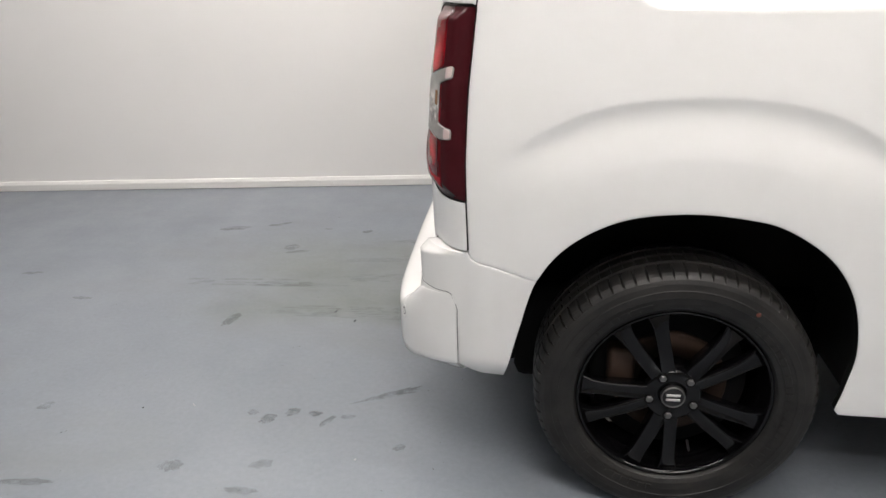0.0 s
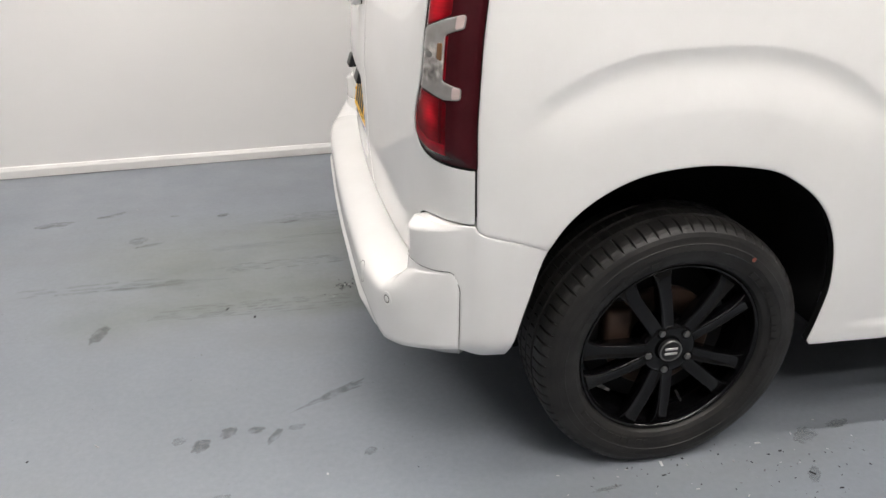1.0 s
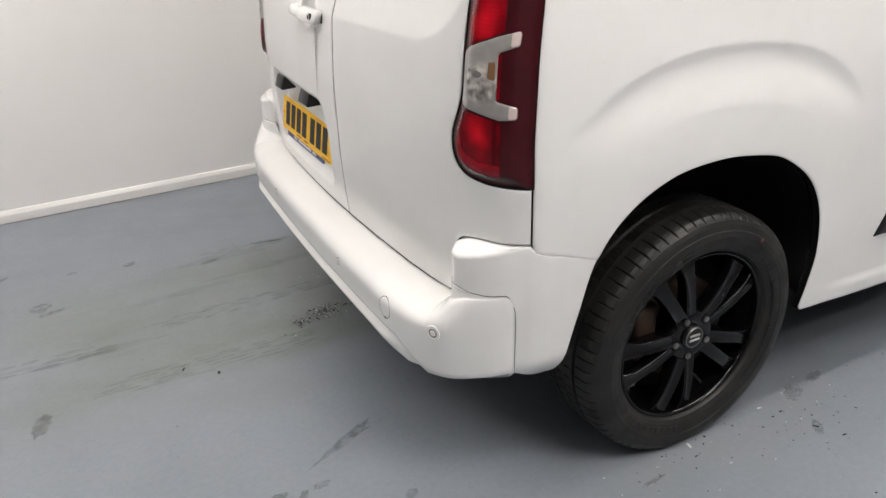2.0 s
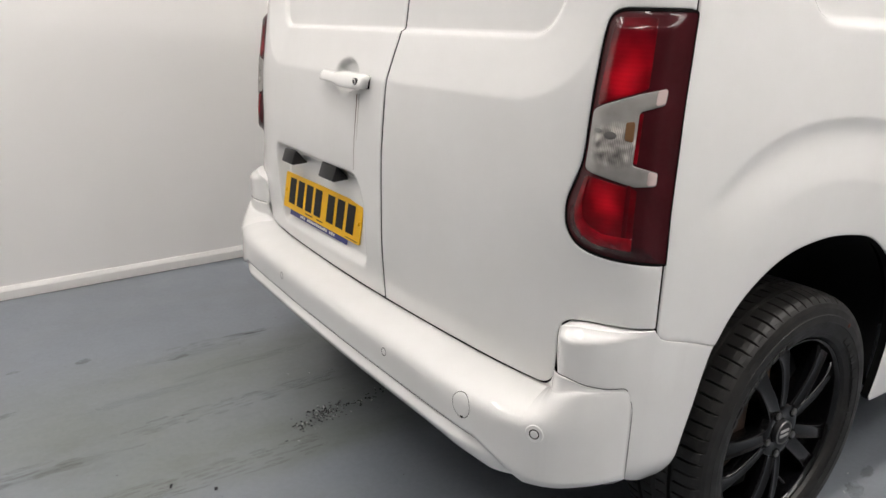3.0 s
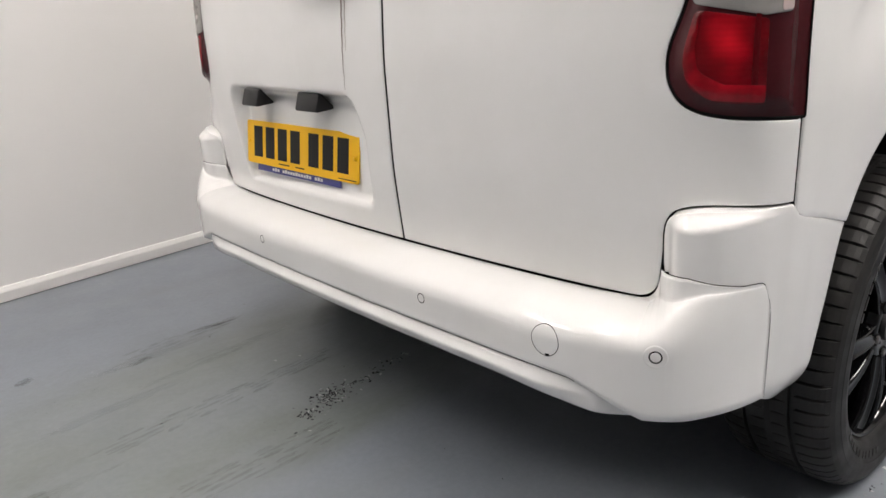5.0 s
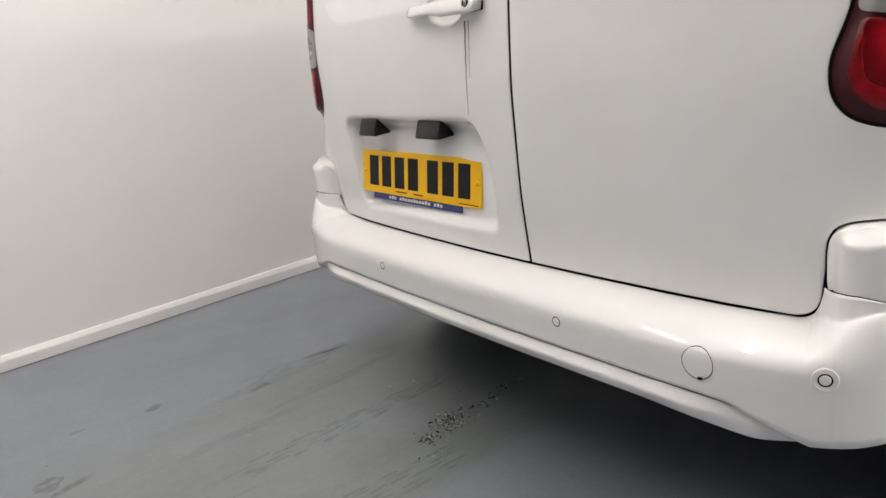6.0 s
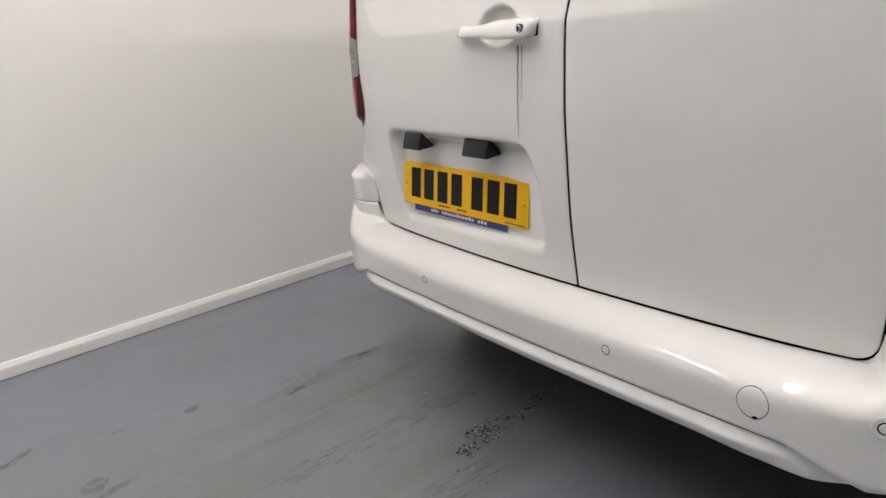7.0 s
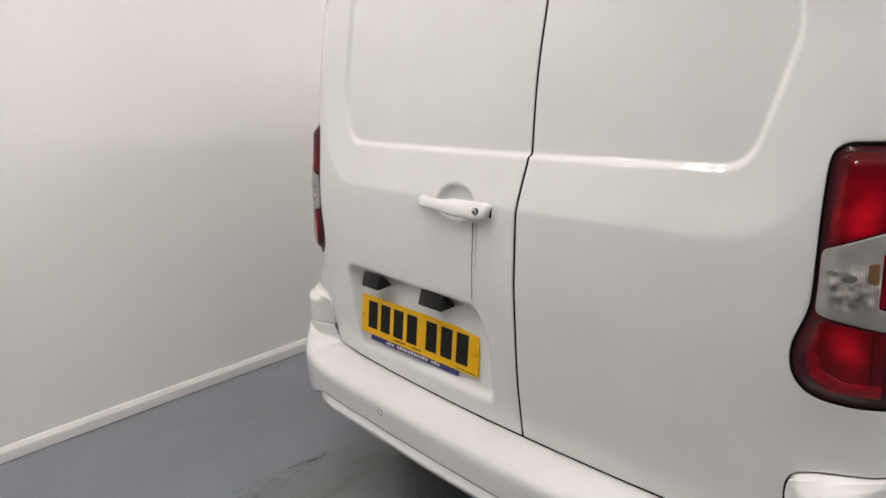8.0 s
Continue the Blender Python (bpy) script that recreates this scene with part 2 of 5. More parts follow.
def make_scuff(name, colour, cover, sx, sy):
    m = material(name, colour, 0.6)
    n = Net(m)
    tr = n.t.nodes.new("ShaderNodeBsdfTransparent")
    mx = n.t.nodes.new("ShaderNodeMixShader")
    n.link(n.ramp(n.noise(55.0, 4.0, 0.65, n.scaled(sx, sy, 1)), [(0.33, 0.0), (0.58, cover)]), mx.inputs[0])
    n.link(tr.outputs[0], mx.inputs[1])
    n.link(n.b.outputs[0], mx.inputs[2])
    n.link(mx.outputs[0], n.t.nodes["Material Output"].inputs["Surface"])
    return m


def make_lens(name, base, tint=0.5, span=(0.30, 1.5)):
    m = material(name, base, 0.25, coat=0.6, coat_rough=0.02, spec=0.12)
    n = Net(m)
    rib = n.t.nodes.new("ShaderNodeTexWave")
    rib.bands_direction = "Z"
    rib.inputs["Scale"].default_value = 55.0
    rib.inputs["Distortion"].default_value = 1.6
    n.link(n.co, rib.inputs["Vector"])
    soft = n.noise(18.0, 3.0)
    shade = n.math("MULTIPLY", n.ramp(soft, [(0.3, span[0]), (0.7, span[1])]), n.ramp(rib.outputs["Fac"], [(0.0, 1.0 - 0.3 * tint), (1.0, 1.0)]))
    n.link(n.mix(1.0, base, shade, "MULTIPLY"), n.b.inputs["Base Color"])
    return m


def make_clear():
    """Clear lens; glints, dark patches and upright flutes behind it are painted in, rim plain."""
    m = material("clear_lens", (0.3, 0.285, 0.275), 0.2, coat=0.7, coat_rough=0.02, spec=0.2)
    n = Net(m)
    at = n.t.nodes.new("ShaderNodeSeparateXYZ")
    n.link(n.co, at.inputs[0])
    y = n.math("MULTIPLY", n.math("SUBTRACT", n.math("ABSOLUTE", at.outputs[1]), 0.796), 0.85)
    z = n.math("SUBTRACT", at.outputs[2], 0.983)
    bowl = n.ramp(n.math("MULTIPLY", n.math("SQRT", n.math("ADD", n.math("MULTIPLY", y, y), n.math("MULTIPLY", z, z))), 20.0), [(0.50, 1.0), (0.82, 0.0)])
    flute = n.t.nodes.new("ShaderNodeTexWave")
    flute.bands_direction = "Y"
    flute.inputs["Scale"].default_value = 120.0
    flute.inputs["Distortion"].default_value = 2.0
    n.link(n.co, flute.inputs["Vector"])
    # dark to pale patches painted for the glints behind the lens
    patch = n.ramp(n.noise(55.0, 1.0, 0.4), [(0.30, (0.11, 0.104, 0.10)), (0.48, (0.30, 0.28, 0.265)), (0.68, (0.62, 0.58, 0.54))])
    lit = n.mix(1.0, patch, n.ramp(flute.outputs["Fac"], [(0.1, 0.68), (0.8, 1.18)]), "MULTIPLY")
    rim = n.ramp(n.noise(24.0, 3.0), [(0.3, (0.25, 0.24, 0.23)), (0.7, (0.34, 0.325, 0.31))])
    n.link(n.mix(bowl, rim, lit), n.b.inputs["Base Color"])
    return m


def make_red():
    """Red lens with its two reflectors' glow painted in, deeper red towards the rims."""
    m = material("red_lens", (0.2, 0.002, 0.006), 0.22, coat=0.4, coat_rough=0.02, spec=0.15)
    n = Net(m)
    at = n.t.nodes.new("ShaderNodeSeparateXYZ")
    n.link(n.co, at.inputs[0])
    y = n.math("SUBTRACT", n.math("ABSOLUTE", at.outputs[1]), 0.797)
    glow_dist = None
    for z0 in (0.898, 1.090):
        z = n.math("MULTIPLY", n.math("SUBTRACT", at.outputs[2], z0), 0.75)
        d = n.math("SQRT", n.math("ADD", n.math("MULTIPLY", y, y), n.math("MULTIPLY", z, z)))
        glow_dist = d if glow_dist is None else n.math("MINIMUM", glow_dist, d)
    deep = n.ramp(n.math("MULTIPLY", glow_dist, 11.0), [(0.03, (0.46, 0.004, 0.012)), (0.30, (0.21, 0.0014, 0.006)), (0.62, (0.085, 0.001, 0.004)), (0.92, (0.040, 0.001, 0.003))])
    rib = n.t.nodes.new("ShaderNodeTexWave")
    rib.bands_direction = "Z"
    rib.inputs["Scale"].default_value = 42.0
    rib.inputs["Distortion"].default_value = 2.5
    n.link(n.co, rib.inputs["Vector"])
    # blotches painted for uneven glints in the lens
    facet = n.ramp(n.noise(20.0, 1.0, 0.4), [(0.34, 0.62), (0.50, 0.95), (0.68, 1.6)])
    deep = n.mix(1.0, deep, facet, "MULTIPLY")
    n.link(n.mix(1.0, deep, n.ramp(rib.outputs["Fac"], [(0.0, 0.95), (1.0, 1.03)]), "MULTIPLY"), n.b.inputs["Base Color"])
    n.bump(rib.outputs["Fac"], 0.03, 0.001)
    return m


PAINT = make_paint()
WALL = make_wall()
FLOOR = make_floor()
RUBBER = make_rubber()
SCUFF = make_scuff("scuff_dirt", (0.095, 0.099, 0.097), 0.42, 0.55, 0.7)
TRACK = make_scuff("tyre_print", (0.115, 0.114, 0.092), 0.21, 0.5, 1.0)
STREAK = make_scuff("streak_dirt", (0.12, 0.122, 0.105), 0.13, 0.22, 1.2)
SOFT = make_scuff("soft_scuff", (0.12, 0.123, 0.120), 0.34, 0.6, 0.8)
GREY_WALL = material("grey_wall_paint", (0.42, 0.42, 0.41), 0.7)
SKIRT = material("skirting_gloss", (0.82, 0.81, 0.79), 0.3)
JOINT_GREY = material("joint_grey", (0.075, 0.073, 0.070), 0.8)
GAP = material("black_gap", (0.006, 0.006, 0.006), 0.9, spec=0.1)
GASKET = material("gloss_black_edge", (0.004, 0.003, 0.003), 0.45, spec=0.12)
PLASTIC = material("black_plastic", (0.011, 0.011, 0.012), 0.45, spec=0.35)
LINER = material("wheel_liner", (0.010, 0.010, 0.011), 0.85, spec=0.2)
ALLOY = material("gloss_black_alloy", (0.0035, 0.0035, 0.004), 0.07, spec=0.30)
STEEL = material("grey_steel", (0.22, 0.215, 0.21), 0.4, metal=1.0)
RUST = material("brake_disc_rust", (0.055, 0.032, 0.022), 0.6, metal=0.4)
SILVER = material("satin_silver", (0.60, 0.59, 0.58), 0.45, metal=0.8)
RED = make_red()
DEEP = make_lens("dark_red_lens", (0.050, 0.007, 0.010), 0.05, (0.85, 1.12))
DEEP.node_tree.nodes["Principled BSDF"].inputs["Coat Weight"].default_value = 0.22
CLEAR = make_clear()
AMBER = material("amber_bulb", (0.20, 0.105, 0.05), 0.25, coat=0.4)
YELLOW = material("yellow_reflective", (0.84, 0.47, 0.004), 0.45, spec=0.3)
INK = material("black_ink", (0.007, 0.007, 0.008), 0.5, spec=0.2)
BLUE = material("blue_strip", (0.03, 0.035, 0.19), 0.4)
WHITE_INK = material("white_ink", (0.75, 0.75, 0.75), 0.5)
STAIN = material("drip_stain", (0.34, 0.295, 0.26), 0.6)
RUN = material("dark_drip", (0.21, 0.165, 0.14), 0.6)
CEILING = material("ceiling_paint", (0.76, 0.76, 0.75), 0.8)
CHIP = material("plastic_chips", (0.07, 0.07, 0.072), 0.8, spec=0.15)
_n = Net(CHIP)
_g = _n.t.nodes.new("ShaderNodeNewGeometry")
_n.link(_n.ramp(_g.outputs["Random Per Island"], [(0.0, (0.012, 0.012, 0.014)), (0.50, (0.04, 0.04, 0.045)), (0.70, (0.24, 0.24, 0.25)), (1.0, (0.62, 0.63, 0.64))]), _n.b.inputs["Base Color"])
DOT = material("red_mark", (0.14, 0.035, 0.022), 0.7)
TUBE = material("tube_glow", (1, 1, 1), 0.5)
TUBE.node_tree.nodes["Principled BSDF"].inputs["Emission Color"].default_value = (1.0, 0.94, 0.895, 1)
TUBE.node_tree.nodes["Principled BSDF"].inputs["Emission Strength"].default_value = LAMP_W

# ---- the room ----
WY, WS = 1.905, 0.092          # the wall's line: y = WY + WS * x
ang = math.atan(WS)
X0, X1, Y0 = -7.4, 6.0, -6.0


def slab(name, x0, x1, y0, y1, z0, z1, mat, label, category, turn=0.0, at=(0, 0, 0)):
    bm = box_bm(x0, x1, y0, y1, z0, z1)
    ob = part(name, bm, mat, None, label, smooth=False)
    ob.matrix_world = pose(*at, 0, 0, math.degrees(turn))
    tagged(ob, category=category, kind="structure")
    return ob


slab("floor", X0 - 1, X1 + 1, Y0 - 1, 3.4, -0.15, 0.0, FLOOR, "blue-grey painted concrete floor, scuffed and dirty", "floor")
slab("ceiling", X0 - 1, X1 + 1, Y0 - 1, 3.4, CEIL, CEIL + 0.15, CEILING, "plain light grey painted ceiling", "ceiling")
slab("wall_north", -8.5, 7.5, 0.0, 0.15, 0.0, CEIL, WALL, "white painted plaster wall beside the van", "wall", ang, (0, WY, 0))
slab("wall_south", X0 - 1, X1 + 1, Y0 - 0.15, Y0, 0.0, CEIL, GREY_WALL, "plain grey painted wall", "wall")
slab("wall_west", X0 - 0.15, X0, Y0, 2.6, 0.0, CEIL, GREY_WALL, "plain grey painted wall", "wall")
slab("wall_east", X1, X1 + 0.15, Y0, 2.6, 0.0, CEIL, WALL, "plain white painted wall", "wall")


def skirting():
    """A board with a splayed upper edge along the wall."""
    prof = [(0.0, 0.0), (-0.018, 0.0), (-0.018, 0.037), (-0.0165, 0.041), (-0.009, 0.055), (-0.004, 0.057), (0.0, 0.057)]
    xs = np.linspace(-8.4, 7.4, 80)
    rng = random.Random(4)
    verts, faces = [], []
    for x in xs:
        w = rng.uniform(-0.0006, 0.0006)
        verts += [(x, y + (w if y < 0 else 0), z) for y, z in prof]
    k = len(prof)
    for i in range(len(xs) - 1):
        faces += [(i * k + j, i * k + j + 1, (i + 1) * k + j + 1, (i + 1) * k + j) for j in range(k - 1)]
    ob = mesh_part("baseboard", verts, faces, SKIRT, None, "white gloss skirting board along the wall", smooth=False)
    ob.matrix_world = pose(0, WY, 0.002, 0, 0, math.degrees(ang))
    tagged(ob, category="skirting board", kind="structure")


skirting()


def floor_joint():
    """The uneven dark grey line between skirting and floor."""
    rng = random.Random(7)
    xs = np.linspace(-7.2, 5.8, 420)
    verts = [(x, -0.0175 - w, 0.0) for x in xs for w in (0.0, 0.003 + 0.004 * rng.random() ** 2)]
    ob = mesh_part("floor_joint", verts, [(2 * i, 2 * i + 1, 2 * i + 3, 2 * i + 2) for i in range(len(xs) - 1)], JOINT_GREY, None, "dark uneven line along the skirting's foot", smooth=False)
    ob.matrix_world = pose(0, WY, 0.0016, 0, 0, math.degrees(ang))
    tagged(ob, category="trim", kind="structure")


floor_joint()


def tube_lamp(x, y):
    lamp = new("ceiling_light")
    lamp.location = (x, y, CEIL)
    part("housing", box_bm(-0.65, 0.65, -0.07, 0.07, -0.05, 0.0, 0.008), CEILING, lamp)
    part("diffuser", box_bm(-0.62, 0.62, -0.055, 0.055, -0.075, -0.052, 0.006), TUBE, lamp, "glowing white diffuser")
    return tagged(lamp, "white ceiling tube light with glowing diffuser", "ceiling light", "ceiling tube lights")


first_lamp = tube_lamp(*TUBES[0])
for x, y in TUBES[1:]:
    copy_thing(first_lamp, pose(x, y, CEIL))

# ---- the van's outer surface ----
# u runs round the van from the middle of the tail to the middle of the nose; y is taken on the right-hand side
PLAN = [  # y, x, share of x that follows the tail's slope, share that follows the nose's slope
    (0.00, 0.000, 1, 0), (0.20, 0.003, 1, 0), (0.40, 0.011, 1, 0), (0.58, 0.024, 1, 0), (0.70, 0.041, 1, 0), (0.775, 0.063, 1, 0),
    (0.836, 0.098, 1, 0), (0.866, 0.144, 1, 0), (0.874, -0.40, 0, 0), (0.880, -0.25, 0, 0), (0.886, 0.0, 0, 0), (0.892, 0.3, 0, 0),
    (0.898, 0.7, 0, 0), (0.905, 1.3, 0, 0), (0.905, 1.9, 0, 0), (0.900, 2.4, 0, 0.12), (0.89, 2.85, 0, 0.4), (0.83, 3.25, 0, 0.72),
    (0.66, 3.52, 0, 0.92), (0.35, 3.65, 0, 0.99), (0.0, 3.68, 0, 1.0)]
TAIL_Z = [0.25, 0.50, 0.65, 0.87, 1.03, 1.15, 1.30, 1.50, 1.65, 1.74, 1.79, 1.81]
TAIL_X = [-0.585, -0.605, -0.617, -0.622, -0.614, -0.600, -0.583, -0.556, -0.53, -0.505, -0.46, -0.40]
SIDE_Z = [0.25, 0.35, 0.50, 0.80, 1.00, 1.20, 1.50, 1.65, 1.74, 1.79, 1.81]
SIDE_T = [0.012, 0.006, 0.002, 0.0, 0.006, 0.018, 0.045, 0.07, 0.11, 0.19, 0.28]
P_Y = np.array([p[0] for p in PLAN])
P_X = np.array([p[1] for p in PLAN])
P_T = np.array([p[2] for p in PLAN], float)
P_N = np.array([p[3] for p in PLAN], float)
P_K = np.zeros(len(PLAN))
P_K[5:8] = 0.5, 1.0, 1.0       # the lower tail tucks in, its corners do not


def spline(zs, vs):
    """Values between rows of a table, smoothed."""
    zz = np.linspace(zs[0], zs[-1], 400)
    vv = np.interp(zz, zs, vs)
    k = np.hanning(31)
    k /= k.sum()
    vv = np.convolve(np.pad(vv, 15, mode="reflect", reflect_type="odd"), k, mode="valid")
    return lambda z: np.interp(z, zz, vv)


tail_x, side_t = spline(TAIL_Z, TAIL_X), spline(SIDE_Z, SIDE_T)
_ref = P_X + P_T * -0.62
KNOT = np.r_[0, np.cumsum(np.hypot(np.diff(_ref), np.diff(P_Y)))]
U_SEAM = KNOT[7] - 0.006       # the joint beside the lamp


def u_x(x):
    """u of a place on the van's side."""
    return float(np.interp(x, P_X[8:], KNOT[8:]))


def u_y(y):
    """u of a place on the tail."""
    return float(np.interp(abs(y), P_Y[:8], KNOT[:8]))


def plain(uz):
    u, z = uz[:, 0], uz[:, 1]
    nose = np.maximum(0, z - 0.98) * 1.3
    tuck = np.maximum(0, tail_x(z) + 0.617) * (z < 0.66)
    X = P_X + P_T * tail_x(z)[:, None] - P_K * tuck[:, None] - P_N * nose[:, None]
    Y = P_Y * (1 - side_t(z)[:, None] / 0.88)
    i = np.clip(np.searchsorted(KNOT, u, side="right") - 1, 0, len(KNOT) - 2)
    h = KNOT[i + 1] - KNOT[i]
    t = (u - KNOT[i]) / h
    rows = np.arange(len(u))
    out = []
    for V, odd in ((X, 1), (Y, -1)):
        def slope(k):
            a, b = np.maximum(k - 1, 0), np.minimum(k + 1, len(KNOT) - 1)
            s = (V[rows, b] - V[rows, a]) / (KNOT[b] - KNOT[a])
            return np.where((k == 0) & (odd == 1), 0, s)
        a, b = V[rows, i], V[rows, i + 1]
        out.append((2 * t ** 3 - 3 * t ** 2 + 1) * a + (t ** 3 - 2 * t ** 2 + t) * h * slope(i) + (-2 * t ** 3 + 3 * t ** 2) * b + (t ** 3 - t ** 2) * h * slope(i + 1))
    return np.stack([out[0], -out[1], z], 1)


def plain_normal(uz, e=0.004):
    a = plain(uz + [e, 0]) - plain(np.maximum(uz - [e, 0], [0, -9]))
    b = plain(uz + [0, e]) - plain(uz - [0, e])
    n = np.cross(a, b)
    return n / np.linalg.norm(n, axis=1)[:, None]


def surface(height=None, mirror=False):
    """The van's skin with a relief height(u, z) along its normal; mirror: the left-hand side."""
    def skin(uz):
        uz = np.asarray(uz, float)
        back = uz[:, 0] < 0
        a = uz.copy()
        a[:, 0] = np.abs(a[:, 0])
        pos, nor = plain(a), plain_normal(a)
        if height is not None:
            pos = pos + nor * height(uz[:, 0], uz[:, 1])[:, None]
        pos[back, 1] *= -1
        nor[back, 1] *= -1
        if mirror:
            pos[:, 1] *= -1
            nor[:, 1] *= -1
        return pos, nor
    return skin


van = tagged(new("van"), "white panel van with black alloy wheels, parked on the painted floor", "van")


# ---- relief of the side ----
def arc_out(u, z):
    """About how far a place on the side lies outside the pressed arch over the wheel."""
    x = np.interp(u, KNOT[7:], np.r_[-0.48, P_X[8:]])
    q = (np.abs(x / 0.505) ** 2.4 + np.abs(np.maximum(z - 0.56, 0) / 0.453) ** 2.4) ** (1 / 2.4)
    return (q - 1) * 0.45, x


SIDE_WIN = rounded([(-0.24, 1.66, 0.06), (-0.16, 1.185, 0.11), (1.15, 1.172, 0.08), (1.15, 1.66, 0.06)], 0.02)


# the press over the wheel, by the distance inside its edge: it turns under sharply, swings back out, and ends in a second soft edge
PRESS_S = np.linspace(-0.02, 0.40, 420)
PRESS_H = np.cumsum(np.interp(PRESS_S, [-0.003, 0.002, 0.012, 0.040, 0.058, 0.116, 0.127, 0.40], [0, -0.27, -0.22, 0.05, 0.135, 0.135, 0.0, 0.0])) * 0.001


def side_relief(u, z):
    d, x = arc_out(u, z)
    fade = sstep(0.80, 0.93, z) * sstep(-0.44, -0.30, x)
    h = np.interp(-d, PRESS_S, PRESS_H)
    h = h * fade + 0.004 * (1 - fade) * sstep(0.02, -0.16, d) * sstep(-0.44, -0.30, x)
    p = np.stack([x, z], 1)
    sel = (z > 1.1) & (x < 1.3)
    g = np.zeros(len(u))
    if sel.any():
        s = away(SIDE_WIN, p[sel]) * np.where(inside(SIDE_WIN, p[sel]), -1, 1)
        g[sel] = -0.013 * sstep(0.002, -0.014, s)
    sill = 0.006 * sstep(0.352, 0.338, z) * sstep(0.40, 0.55, x)
    return h + g + sill


ARCH = [(-0.400, 0.343), (-0.386, 0.390), (-0.362, 0.485), (-0.325, 0.608), (-0.258, 0.696), (-0.150, 0.757), (-0.02, 0.777), (0.10, 0.769),
        (0.19, 0.746), (0.287, 0.680), (0.347, 0.588), (0.373, 0.470), (0.366, 0.380), (0.354, 0.312)]
arch_line = curve_through(ARCH, 0.012)
i_cut = min(range(len(arch_line)), key=lambda i: abs(arch_line[i][1] - 0.611) + (9 if arch_line[i][0] > 0 else 0))
rear_arch = [(u_x(arch_line[i_cut][0]), arch_line[i_cut][1] + 0.0022), *[(u_x(x), z) for x, z in arch_line[i_cut + 1:]]]
front_arch = [(u_x(2.785 + x), z) for x, z in curve_through([(-0.37, 0.30), *ARCH[2:-1], (0.38, 0.30)], 0.02)]


def side_panels(mirror):
    outer = [(U_SEAM + 0.0048, 1.81), (U_SEAM + 0.0048, 0.668), (U_SEAM + 0.008, 0.655), (U_SEAM + 0.026, 0.646), (u_x(-0.40), 0.632)]
    outer = dense(outer, 0.012, False) + rear_arch + [(u_x(0.362), 0.302), (u_x(0.40), 0.300)]
    outer = dense(outer, 0.012, False) + dense([(u_x(0.40), 0.300), front_arch[0]], 0.05, False)[1:-1] + front_arch
    outer += dense([front_arch[-1], (KNOT[-1], 0.30), (KNOT[-1], 1.81), (U_SEAM + 0.0048, 1.81)], 0.04, False)[1:-1]
    xs = np.r_[np.arange(U_SEAM, u_x(0.75), 0.009), np.arange(u_x(0.75), KNOT[-1], 0.05)]
    zs = np.r_[np.arange(0.29, 0.84, 0.009), np.arange(0.84, 1.06, 0.0045), np.arange(1.06, 1.30, 0.009), np.arange(1.30, 1.81, 0.03)]
    panel("body_side", outer, surface(side_relief, mirror), PAINT, van, region=(xs, zs), rim=0.022, roll=0.0028)


side_panels(False)
side_panels(True)

# ---- rear doors ----
SEAM = [(-0.141, 0.508), (-0.140, 0.60), (-0.140, 0.70), (-0.142, 0.81), (-0.1445, 0.90), (-0.149, 1.02), (-0.155, 1.09), (-0.161, 1.135)]
SEAM_UP = [(-0.161, 1.149), (-0.164, 1.25), (-0.171, 1.35), (-0.184, 1.454), (-0.195, 1.55), (-0.210, 1.70), (-0.22, 1.81)]
seam = curve_through(SEAM, 0.012) + curve_through(SEAM_UP, 0.012)
GAPW = 0.0048
WIN_R = rounded([(-0.08, 1.70, 0.0), (-0.08, 1.148, 0.0), (-0.634, 1.147, 0.08), (-0.713, 1.36, 0.10), (-0.69, 1.70, 0.05)], 0.015)
WIN_L = rounded([(-0.25, 1.70, 0.0), (-0.25, 1.148, 0.0), (0.565, 1.148, 0.08), (0.615, 1.30, 0.10), (0.60, 1.70, 0.05)], 0.015)
RECESS = rounded([(0.572, 0.800, 0.045), (-0.022, 0.800, 0.06), (-0.055, 0.715, 0.05), (-0.056, 0.563, 0.03), (0.53, 0.553, 0.03)], 0.012)


def window_press(win, y, z):
    p = np.stack([y, z], 1)
    g = np.zeros(len(y))
    sel = z > 0.98
    if sel.any():
        s = away(win, p[sel]) * np.where(inside(win, p[sel]), -1, 1)
        k = np.clip(1 - s / 0.112, 0, 1)
        g[sel] = -0.020 * (k - 0.02 * (1 - np.exp(-k / 0.02))) - 0.012 * sstep(0.001, -0.010, s)
    return g


def right_relief(u, z):
    return window_press(WIN_R, -u, z)


def left_relief(u, z):
    y = -u
    h = window_press(WIN_L, y, z)
    p = np.stack([y, z], 1)
    sel = (z < 0.9) & (y > -0.1)
    if sel.any():
        s = away(RECESS, p[sel]) * np.where(inside(RECESS, p[sel]), -1, 1)
        h[sel] -= np.where(z[sel] > 0.74, sstep(0.004, -0.022, s), sstep(0.004, -0.018, s)) * np.interp(z[sel], [0.54, 0.60, 0.66, 0.80], [0.014, 0.024, 0.033, 0.044])
    # finger bowl behind the handle
    r = np.hypot((y - 0.047) / 0.067, (z - 1.0360) / 0.045)
    h -= 0.024 * np.sqrt(np.clip(1 - r ** 2, 0, 1)) * sstep(1.0, 0.80, r)
    return h


